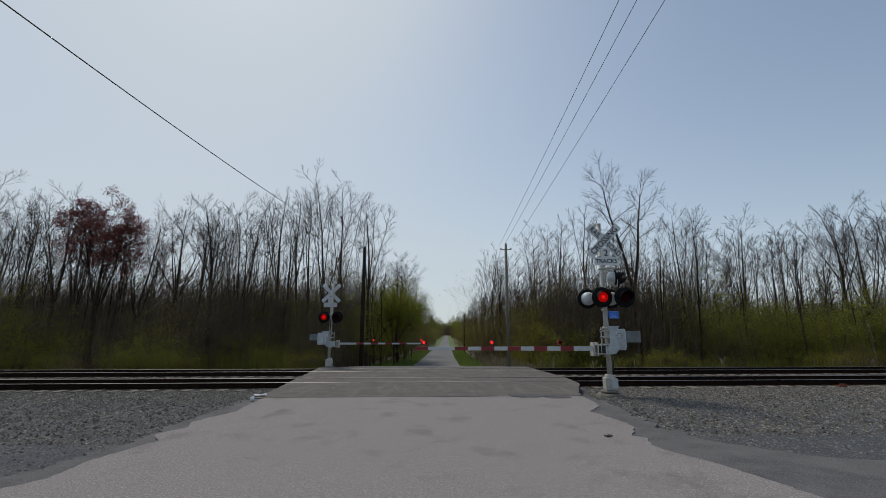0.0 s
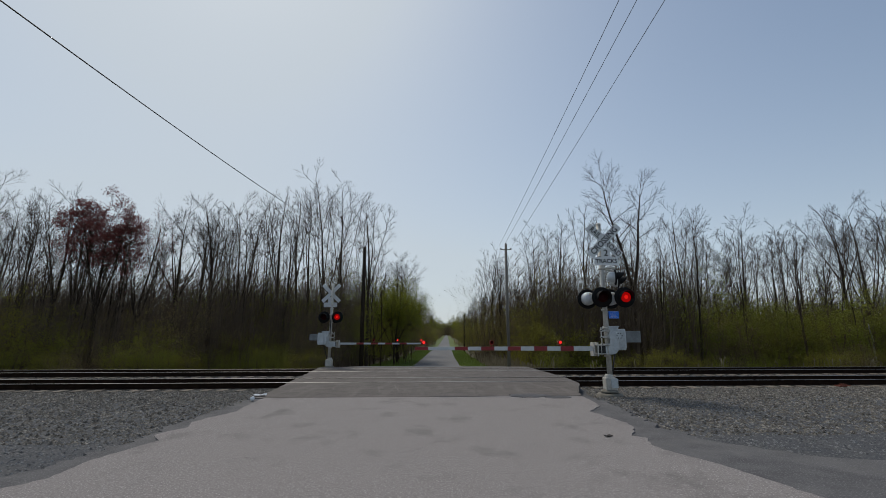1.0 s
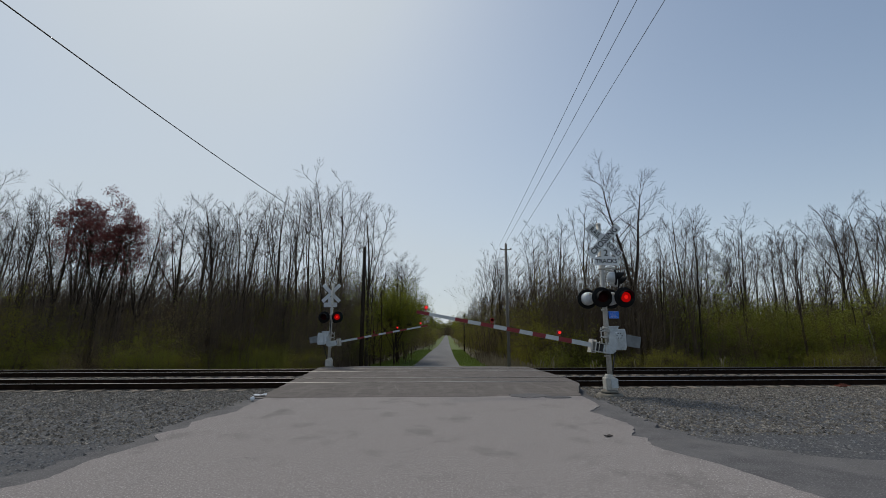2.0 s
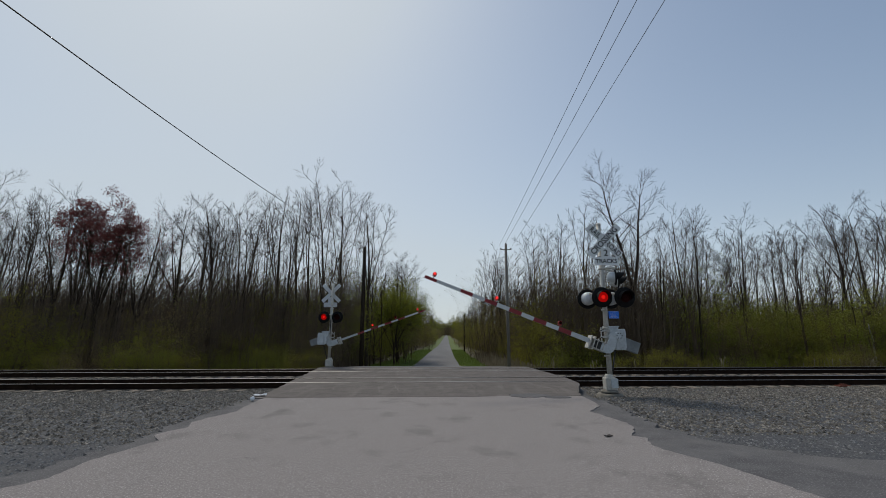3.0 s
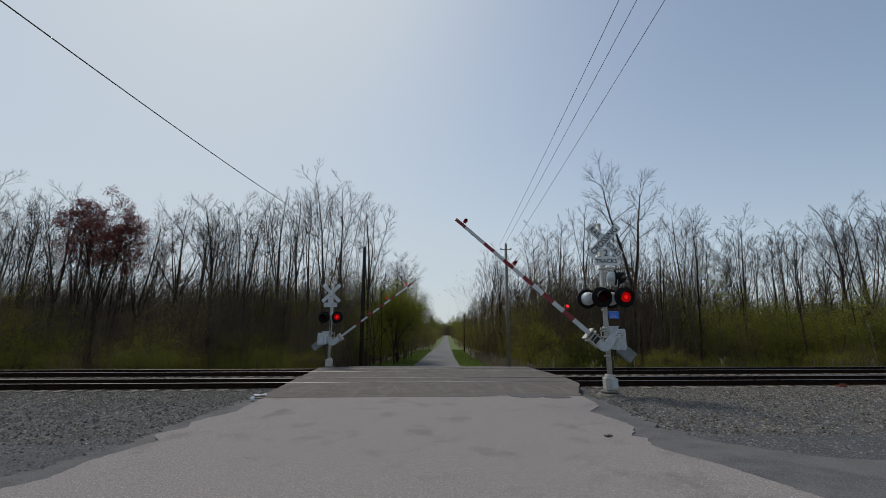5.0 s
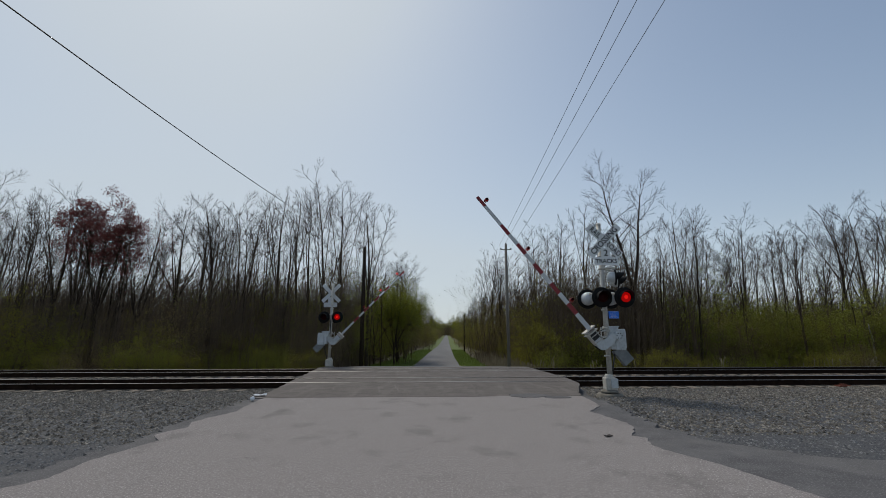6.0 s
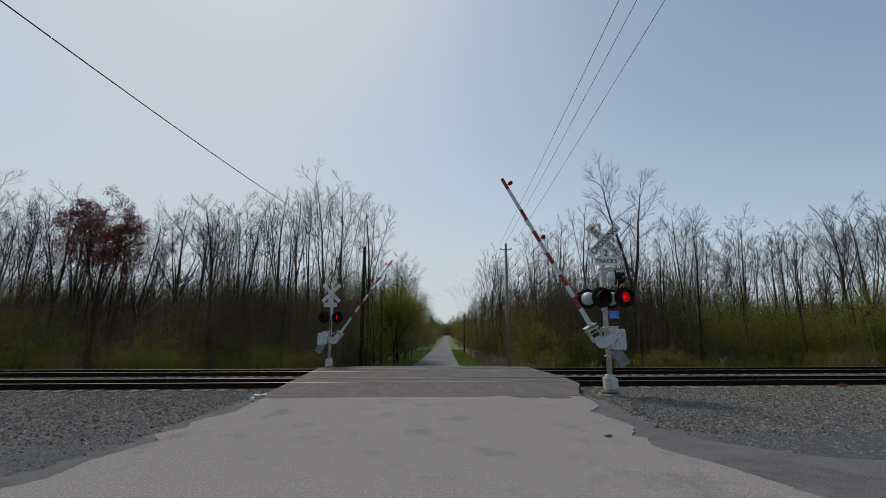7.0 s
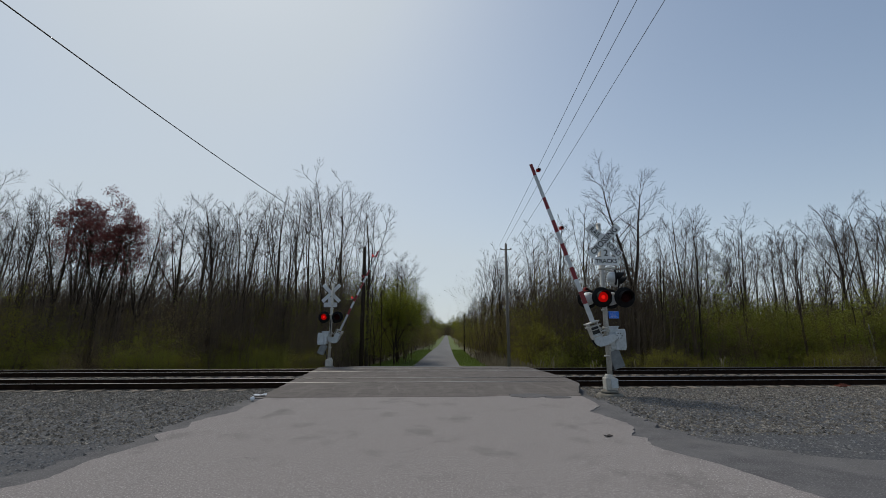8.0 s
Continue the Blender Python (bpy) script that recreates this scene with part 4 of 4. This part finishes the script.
    for i in range(140):
        side = -1 if i % 2 else 1
        for _ in range(30):
            y = rng.uniform(33.5, 45) if i % 5 < 3 else rng.uniform(44, 60)
            x = side * rng.uniform(7.5, 12 + y * 0.98)
            if all((x - a) ** 2 + (y - b) ** 2 > 1.6 for a, b in spots):
                break
        spots.append((x, y))
    for k in range(34):
        y = 54 + 5.5 * k + 0.05 * k * k
        spots.append((-5.6 - rng.uniform(0, 3.5), y))
        spots.append((6.0 + rng.uniform(0, 3.5), y + 3))
    for k in range(26):
        spots.append((rng.uniform(6.6, 15), rng.uniform(56, 125)))
    pool = thin + thin + tall
    for x, y in spots:
        h = rng.uniform(9.5, 13.2) * (1.08 if x < 0 else 1.0)
        src = rng.choice(pool if y < 62 else thin)
        s = h / (14 if src in thin else 16)
        copy_thing(src, Matrix.Translation((x, y, ground_z(x, y))) @ pose(0, 0, 0, 0, 0, rng.uniform(0, 360)) @ Matrix.Diagonal((s, s, s, 1)))
    for src in tall + multi + wide + thin:
        for o in (*src.children_recursive, src):
            bpy.data.objects.remove(o)


def stems(v, f, rng, x, y, h, r, twigs, reach):
    """A thin stem with sprays of twigs, cheap enough for thousands."""
    z = ground_z(x, y)
    p = Vector((x, y, z - 0.2))
    q = p + Vector((rng.gauss(0, 0.06) * h, rng.gauss(0, 0.06) * h, h))
    mid = p.lerp(q, 0.5) + Vector((rng.gauss(0, 0.02) * h, 0, 0))
    tube(v, f, [p, mid, q], [r, r * 0.65, 0.005], 3)
    for _ in range(twigs):
        t = rng.uniform(0.25, 1.0)
        b = p.lerp(mid, t * 2) if t < 0.5 else mid.lerp(q, t * 2 - 1)
        a = rng.uniform(0, 6.28)
        e = b + Vector((math.cos(a) * 0.7, math.sin(a) * 0.7, rng.uniform(0.3, 1.1))).normalized() * reach * rng.uniform(0.5, 1.2) * (1.2 - 0.6 * t)
        w = max(0.012, r * 0.35)
        k = len(v)
        v += [b + Vector((w, 0, -w)), b + Vector((-w, 0, w)), e]
        f.append((k, k + 1, k + 2))


def plant_woods():
    rng = random.Random(23)
    v, f = [], []
    for i in range(7000):
        side = rng.choice((-1, 1))
        y = rng.uniform(46, 110)
        x = side * rng.uniform(7.5, 14 + y * 1.0)
        stems(v, f, rng, x, y, rng.uniform(6, 11.5), rng.uniform(0.03, 0.07), 14, 2.2)
    for i in range(2600):
        stems(v, f, rng, rng.uniform(-64, -17), rng.uniform(42, 60), rng.uniform(5.5, 10.5), rng.uniform(0.03, 0.07), 16, 2.0)
    for i in range(1400):
        y = 60 + 380 * rng.random() ** 1.3
        x = rng.choice((-1, 1)) * (6.5 + 10 * rng.random())
        stems(v, f, rng, x, y, rng.uniform(6, 13), rng.uniform(0.05, 0.09), 16, 2.4)
    for i in range(1500):
        stems(v, f, rng, rng.uniform(-22, 24), rng.uniform(430, 560), rng.uniform(5, 13), 0.1, 18, 3.0)
    tagged(new("far_woods", mesh_of("far_woods", v, f, [TWIG_WOODS])), "dense grey-brown woods of bare stems", "woods", kind="stuff")
    v, f = [], []
    for i in range(3600):
        side = rng.choice((-1, 1))
        y = rng.uniform(31.5, 47)
        x = side * rng.uniform(7.3, 12 + y * 1.0)
        if x > 17 and rng.random() < 0.6:
            continue
        stems(v, f, rng, x, y + 0.06 * x, rng.uniform(2.5, 8.5), rng.uniform(0.012, 0.032), 14, 1.3)
    for i in range(1700):
        side = rng.choice((-1, 1, 1))
        x, y = side * rng.uniform(7.3, 19), rng.uniform(32, 42)
        stems(v, f, rng, x, y + 0.06 * x, rng.uniform(4.5, 10.5), rng.uniform(0.02, 0.042), 10, 1.1)
    tagged(new("sapling_stems", mesh_of("sapling_stems", v, f, [TWIG_WOODS])), "crowded thin brown sapling stems at the wood's edge", "saplings", kind="stuff")


def thicket_mesh(rng, n, w, d, h, leaf_n, leaf_size):
    """A patch of thin stems and sprays of small leaves: stems, leaves."""
    v, f = [], []
    tips = []
    for _ in range(n):
        p = Vector((rng.uniform(-w, w), rng.uniform(-d, d), -0.3))
        hh = h * rng.uniform(0.45, 1.0)
        q = p + Vector((rng.gauss(0, 0.12) * hh, rng.gauss(0, 0.12) * hh, hh))
        mid = p.lerp(q, 0.5) + Vector((rng.gauss(0, 0.2), rng.gauss(0, 0.2), 0))
        r = rng.uniform(0.012, 0.035)
        tube(v, f, [p, mid, q], [r, r * 0.6, 0.004], 3)
        for _k in range(7):
            t = rng.uniform(0.15, 0.95)
            b = p.lerp(mid, t * 2) if t < 0.5 else mid.lerp(q, t * 2 - 1)
            ln = hh * rng.uniform(0.12, 0.3)
            e = b + Vector((rng.gauss(0, 0.6), rng.gauss(0, 0.6), rng.uniform(0.2, 0.9))).normalized() * ln
            tube(v, f, [b, b.lerp(e, 0.5) + Vector((0, 0, 0.04)), e], [r * 0.45, r * 0.3, 0.003], 3)
            tips += [e, b.lerp(e, 0.6)]
    lv, lf = leaves_on(rng, [rng.choice(tips) for _ in range(leaf_n)], 1, 0.28, leaf_size)
    return (v, f), (lv, lf)


def plant_thickets():
    rng = random.Random(11)
    made = []
    for k, (h, leaf, n, ln, size) in enumerate(((6.0, LEAF_OLIVE, 30, 9500, 0.065), (7.0, LEAF_BROWN, 38, 5000, 0.06), (5.0, LEAF_GREEN, 26, 5500, 0.06), (8.0, LEAF_OLIVE, 32, 7500, 0.065), (8.5, LEAF_BROWN, 40, 3600, 0.06), (6.8, LEAF_SPRING, 30, 9500, 0.06))):
        (v, f), (lv, lf) = thicket_mesh(rng, n, 2.8, 1.8, h, ln, size)
        k0 = len(v)
        me = mesh_of("thicket", v + lv, f + [tuple(i + k0 for i in q) for q in lf], [TWIG_WOODS, leaf], [0] * len(f) + [1] * len(lf))
        made.append(me)
    labels = ("tangled undergrowth with young olive leaves", "brown tangled undergrowth of thin stems", "low shrubs in fresh green leaf", "tall saplings with olive leaf haze", "tall brown saplings crowded together", "dense shrubs hazed with spring-green leaf")
    spots = []
    for row, (dist, step) in enumerate(((32.5, 4.4), (37, 4.4), (43, 4.8), (51, 5.2), (62, 6.5))):
        for side in (-1, 1):
            x = 6.4 + (1.5 if side > 0 else 2.0) + (1 if row else 0)
            while x < 12 + dist * 1.08:
                spots.append((side * x + rng.uniform(-1, 1), dist + rng.uniform(-1.8, 1.8) + 0.06 * side * x, row, side))
                x += step * rng.uniform(0.85, 1.15)
    for k in range(26):
        y = 46 + 380 * (k / 26) ** 1.5
        spots.append((-5.6 - rng.uniform(0.2, 2.2) + (0.8 if y > 70 else 0), y, 1, -1))
        spots.append((5.2 + rng.uniform(0.2, 2.2), y + 2, 1, 1))
    for k in range(30):
        spots.append((-12 + 0.85 * k, 440 + rng.uniform(0, 40), 2, 1))
    x = 19.0
    while x < 46:
        spots.append((x, 33.5 + rng.uniform(-1.0, 2.5) + 0.06 * x, 7, 1))
        x += rng.uniform(2.2, 3.2)
    spots += [(9.6, 32.2, 8, 1), (11.2, 32.8, 8, 1), (-12.5, 31.2, 8, -1), (-16.0, 31.0, 8, -1)]
    spots += [(7.2, 36.5, 8, -1), (7.4, 41.0, 8, -1), (7.0, 46.0, 8, -1), (6.9, 52.0, 8, -1)]
    # low growth on the bank by the tracks
    for side in (-1, 1):
        x = 8.5 if side < 0 else 6.8
        while x < 42:
            spots.append((side * x, 28.4 + 0.06 * side * x + rng.uniform(-0.8, 0.8), -1, side))
            x += rng.uniform(1.5, 2.6)
    for x, y, row, side in spots:
        if side > 0:
            k = rng.choice((5, 5, 3, 1, 5, 0, 5) if x > 17 else (0, 1, 3, 5, 4))
        else:
            k = rng.choice((1, 1, 4, 3, 0, 0) if x < -14 else (4, 5, 4, 1, 3, 0))
        if row < 0:
            k = rng.choice((0, 5, 0, 2, 1))
        if row >= 7:
            k = 5 if side > 0 else 0
        ob = new("thicket", made[k])
        s = rng.uniform(0.75, 1.1) * (0.34 if row < 0 else 0.42 if row == 8 else 0.75 if row == 0 else 0.95)
        ob.matrix_basis = Matrix.Translation((x, y, ground_z(x, y))) @ pose(0, 0, 0, 0, 0, rng.choice((0, 180)) + rng.uniform(-20, 20)) @ Matrix.Diagonal((s * 1.1, s, s, 1))
        tagged(ob, labels[k], "undergrowth", "roadside thickets", "stuff")


def dead_tree():
    t = thing("dead_tree", pose(31.8, 34, ground_z(31.8, 34)), "pale bare dead trunk standing in the shrubs", "tree")
    v, f = [], []
    tube(v, f, [Vector((0.0, 0, -0.2)), Vector((0.08, 0, 1.3)), Vector((0.1, 0, 2.4)), Vector((0.0, 0, 3.4)), Vector((-0.04, 0, 3.7))], [0.08, 0.07, 0.06, 0.05, 0.025], 8)
    ob = new("trunk", mesh_of("trunk", v, f, [BARK_PALE], smooth=True))
    ob.parent = t


dead_tree()


def plant_grass():
    rng = random.Random(3)
    # mown verges on both sides of the far road
    for name, st in (("verge_left", [(28, -8.5, -4.2), (36, -7.5, -3.2), (42, -6.4, -2.95), (60, -5.6, -2.85), (80, -5.2, -2.75), (117, -4.6, -2.15), (200, -4.0, -1.75), (400, -3.4, -0.95)]), ("verge_right", [(28, 2.9, 5.2), (36, 1.75, 3.9), (42, 1.3, 3.4), (60, 1.12, 3.2), (117, 1.1, 3.4), (200, 1.3, 3.6), (400, 1.45, 3.4)])):
        o = strip_road(name, st, lambda x, y: ground_z(x, y) + 0.04, GRASS_BED, "green mown grass verge beside the road", 0.2, 4, 0.2, 2.0, 6)
        o["category"] = "verge"
    v, f = [], []
    for i in range(26000):
        y = 28 + 60 * rng.random() ** 1.6
        if rng.random() < 0.55:
            x = rng.uniform(np.interp(y, (28, 36, 60, 140), (-8.5, -7.5, -5.6, -4.4)), np.interp(y, (28, 36, 60, 140), (-4.2, -3.15, -2.8, -2.0)))
        else:
            x = rng.uniform(np.interp(y, (28, 36, 42, 60, 140), (2.9, 1.7, 1.25, 1.08, 1.1)), np.interp(y, (28, 36, 60, 140), (5.2, 3.9, 3.2, 3.5)))
        z = ground_z(x, y)
        h, a, w = rng.uniform(0.12, 0.32), rng.uniform(0, 6.28), 0.02
        k = len(v)
        v += [(x - w * math.cos(a), y - w * math.sin(a), z), (x + w * math.cos(a), y + w * math.sin(a), z), (x + rng.gauss(0, 0.07), y + rng.gauss(0, 0.07), z + h)]
        f.append((k, k + 1, k + 2))
    tagged(new("verge_grass", mesh_of("verge_grass", v, f, [GRASS])), "fresh green grass blades on the verges", "grass", kind="stuff")
    # dry weeds and reeds along the far bank
    v, f = [], []
    for i in range(3200):
        x = rng.uniform(-42, -7.5) if rng.random() < 0.62 else rng.uniform(4.5, 40)
        y = 25.2 + 0.06 * x + rng.uniform(0, 6.0)
        if i % 3 == 0:
            x, y = rng.uniform(3.4, 7.6), rng.uniform(31, 58)
        if i % 3 and noise.noise((x * 0.35, 0, 0)) < -0.05 or (i % 3 and x > -19 and rng.random() < 0.75):
            continue
        if -7.5 < x < 3.3 or (x < 4.5 and y < 31):
            continue
        z = ground_z(x, y)
        h, w = (rng.uniform(0.7, 1.6) if x < -15 else rng.uniform(0.3, 1.0)), rng.uniform(0.01, 0.024)
        dx, dy = rng.gauss(0, 0.15), rng.gauss(0, 0.15)
        k = len(v)
        v += [(x - w, y, z - 0.05), (x + w, y, z - 0.05), (x + dx * 0.6 + w, y + dy, z + h * 0.7), (x + dx * 0.6 - w, y + dy, z + h * 0.7), (x + dx + w * 2.2, y + dy, z + h * 0.88), (x + dx - w * 2.2, y + dy, z + h * 0.88), (x + dx, y + dy, z + h)]
        f += [(k, k + 1, k + 2, k + 3), (k + 3, k + 2, k + 4, k + 5), (k + 5, k + 4, k + 6)]
    tagged(new("dry_weeds", mesh_of("dry_weeds", v, f, [DRY])), "dry straw-coloured weeds and reeds along the bank", "weeds", kind="stuff")


plant_trees()
plant_woods()
plant_thickets()
plant_grass()


# ---- loose stones and litter ----
def scatter_stones():
    rng = random.Random(19)

    def yard(lo, hi, power=1.0):
        def spot():
            while True:
                v = lo + (hi - lo) * rng.random() ** power
                x = rng.uniform(-1, 1) * (3.5 + v * 1.05)
                y = v + TRACK_SLOPE * x
                if v < 24 and (np.interp(v, (4, 7, 9.5, 11.6, 16, 22), (-4.75, -4.7, -4.7, -4.95, -5.3, -6.1)) < x < np.interp(v, (4.7, 5.6, 6.3, 6.9, 7.5, 9.5, 11.6, 14.4, 22), (9.3, 7.4, 4.6, 4.0, 3.7, 3.75, 3.75, 4.4, 4.2))):
                    continue
                return x, y, ground_z(x, y)
        return spot
    stones("ballast", 42000, yard(15.0, 7.2, 1.9), 0.03, STONE, "loose grey crushed ballast stones beside the track")
    stones("ballast", 8000, yard(15.0, 22.6), 0.045, STONE, "grey ballast stones between the rails")
    stones("gravel", 21000, yard(4.6, 12.0, 1.2), 0.016, PEBBLE, "fine grey gravel beside the road")


scatter_stones()


def surface_marks():
    rng = random.Random(31)

    def patch(cx, cy, rx, ry, z, mat, name, label):
        n = 26
        v = [(cx, cy, z)] + [(cx + rx * math.cos(6.2832 * i / n) * (1 + 0.45 * noise.noise((i * 0.7, cx, 0))), cy + ry * math.sin(6.2832 * i / n) * (1 + 0.45 * noise.noise((i * 0.7, cy, 5))), z) for i in range(n)]
        v += [(x, y, z - 0.03) for x, y, _ in v[1:]]
        f = [(0, 1 + i, 1 + (i + 1) % n) for i in range(n)] + [(1 + i, 1 + n + i, 1 + n + (i + 1) % n, 1 + (i + 1) % n) for i in range(n)]
        tagged(new(name, mesh_of(name, v, f, [mat])), label, "road patch", kind="structure")
    patch(2.1, 11.75, 0.5, 0.36, 0.011, ASPHALT_NEW, "tar_patch", "dark tar patch at the crossing's edge")
    patch(2.75, 11.45, 0.32, 0.2, 0.011, ASPHALT_NEW, "tar_patch", "dark tar patch at the crossing's edge")
    v, f = [], []
    lines = []
    for k in range(34):
        x, a = rng.uniform(-4.4, 3.2), rng.choice((12.3, 16.8, 16.8, 21.3))
        lines.append((x, a + rng.uniform(0, 0.8) + TRACK_SLOPE * x, x - rng.uniform(0.0, 0.5), a + rng.uniform(1.0, 2.5) + TRACK_SLOPE * x))
    for x0, y0, x1, y1 in lines:
        n = 10
        k = len(v)
        for i in range(n + 1):
            t = i / n
            x, y = x0 + (x1 - x0) * t + 0.05 * noise.noise((t * 4, x0, 0)), y0 + (y1 - y0) * t
            w = 0.009 * rng.random() * (1 - abs(2 * t - 1) ** 3) + 0.001
            v += [(x - w, y, 0.015), (x + w, y, 0.015)]
        f += [(k + 2 * i, k + 2 * i + 1, k + 2 * i + 3, k + 2 * i + 2) for i in range(n)]
    tagged(new("scrape_marks", mesh_of("scrape_marks", v, f, [SCRAPED])), "pale scrape marks across the crossing asphalt", "marks", kind="stuff")
    # hairline cracks in the worn road
    v, f = [], []
    cracks = [(-2.75, 5.9, 0.75, 0.0), (-0.6, 6.1, 0.5, 0.9), (-0.35, 6.6, 0.6, 0.5), (1.7, 5.95, 0.45, 0.1), (2.1, 11.1, 0.9, -0.9), (0.9, 6.5, 0.5, 0.35), (2.3, 5.3, 0.9, -0.5), (-3.3, 7.6, 0.9, 0.2), (1.9, 9.8, 0.8, 0.1), (3.6, 5.6, 1.1, -0.35)]
    for x, y, ln, a in cracks:
        n, k = 24, len(v)
        for i in range(n + 1):
            t = i / n
            o = 0.1 * noise.noise((t * 5, x, y)) + 0.05 * noise.noise((t * 19, y, x))
            px, py = x + ln * t * math.cos(a) - o * math.sin(a), y + ln * t * math.sin(a) + o * math.cos(a)
            w = (0.001 + 0.005 * rng.random()) * (1 - abs(2 * t - 1) ** 2) + 0.0008
            v += [(px + w * math.sin(a), py - w * math.cos(a), 0.0075), (px - w * math.sin(a), py + w * math.cos(a), 0.0075)]
        f += [(k + 2 * i, k + 2 * i + 1, k + 2 * i + 3, k + 2 * i + 2) for i in range(n)]
    tagged(new("road_cracks", mesh_of("road_cracks", v, f, [CRACK])), "thin dark cracks wandering over the worn asphalt", "cracks", kind="stuff")


surface_marks()


def rusty_plate():
    t = thing("rusty_plate", pose(13.35, 15.6, -0.19, 0, 0, 4), "orange-rusted steel plate lying by the rail", "scrap metal")
    bm = box_bm(-0.2, 0.2, -0.1, 0.1, 0.0, 0.05, 0.008)
    box_bm(-0.08, 0.1, -0.06, 0.06, 0.045, 0.09, 0.01, bm)
    part("plate", bm, RUST, t)


rusty_plate()


def litter():
    bm = bmesh.new()
    bmesh.ops.create_grid(bm, x_segments=8, y_segments=4, size=0.5)
    for v in bm.verts:
        v.co = Vector((v.co.x * 0.3, v.co.y * 0.14, 0.04 + 0.05 * noise.noise((v.co.x * 3, v.co.y * 3, 1))))
    bmesh.ops.solidify(bm, geom=list(bm.faces), thickness=0.006)
    t = thing("litter", pose(-4.66, 11.56, 0.0, 0, 0, 10), "crumpled white paper litter at the road's edge", "litter")
    part("sheet", bm, PAPER, t)
    bm = bmesh.new()
    bmesh.ops.create_icosphere(bm, subdivisions=2, radius=0.05)
    for v in bm.verts:
        v.co *= 1 + 0.35 * noise.noise(v.co * 30)
    t = thing("litter", pose(-4.55, 10.88, 0.04), "small crumpled white scrap beside the road", "litter")
    part("scrap", bm, PAPER, t)
    bm = bmesh.new()
    bmesh.ops.create_grid(bm, x_segments=6, y_segments=4, size=0.5)
    for v in bm.verts:
        v.co = Vector((v.co.x * 0.12, v.co.y * 0.08, 0.012 + 0.01 * abs(v.co.x) + 0.006 * noise.noise(v.co * 5)))
    bmesh.ops.solidify(bm, geom=list(bm.faces), thickness=0.004)
    t = thing("dead_leaf", pose(2.45, 7.13, 0.004, 0, 0, 15), "curled dark brown dead leaf on the asphalt", "leaf")
    part("blade", bm, BROWN, t)


litter()


# ---- what moves: the two gates rise, the lights flash in turn ----
def motions():
    swing = ((0.0, 0.0), (1.1, 0.0), (1.3, 1.6), (1.5, 4.4), (1.7, 7.0), (2.8, 19.4), (3.5, 26.4), (4.5, 36.5), (5.5, 46.6), (6.5, 56.2), (7.0, 61.2), (7.5, 66.4), (8.0, 71.6))
    swing_far = ((0.0, 0.0), (1.1, 0.0), (1.3, 2.0), (1.5, 4.8), (1.7, 7.2), (2.8, 17.6), (3.5, 23.8), (4.5, 32.7), (5.5, 41.5), (6.5, 50.4), (7.0, 55.6), (7.5, 60.6), (8.0, 65.7))
    for arm, rows in ((NEAR_ARM, swing), (FAR_ARM, swing_far)):
        p = arm.location.copy()
        walk(arm, [(t, pose(*p, 0, a, 0)) for t, a in rows])
    changes = [0.55 + 0.643 * k for k in range(12)]
    for phases, arm, off in ((PHASES, NEAR_ARM, 4.75), (FAR_PHASES, FAR_ARM, 99.0)):
        for which, begin in (("a", 0), ("b", 180)):
            for lens, rest in phases[which]:
                rows, angle = [(0.0, begin)], begin
                for c in changes:
                    if lens.parent == arm and c > off and angle % 360 == 180:
                        continue
                    rows += [(c - 0.05, angle), (c - 0.017, angle + 60), (c + 0.017, angle + 120), (c + 0.05, angle + 180)]
                    angle += 180
                rows.append((8.0, angle))
                walk(lens, [(t, rest @ pose(0, 0, 0, 0, 0, a)) for t, a in rows])
        for lens, rest in phases["on"]:
            lens.matrix_basis = rest
            if arm == NEAR_ARM:
                walk(lens, [(t, rest @ pose(0, 0, 0, 0, 0, a)) for t, a in ((0.0, 0), (3.9, 0), (4.0, 60), (4.1, 120), (4.2, 180), (8.0, 180))])


motions()
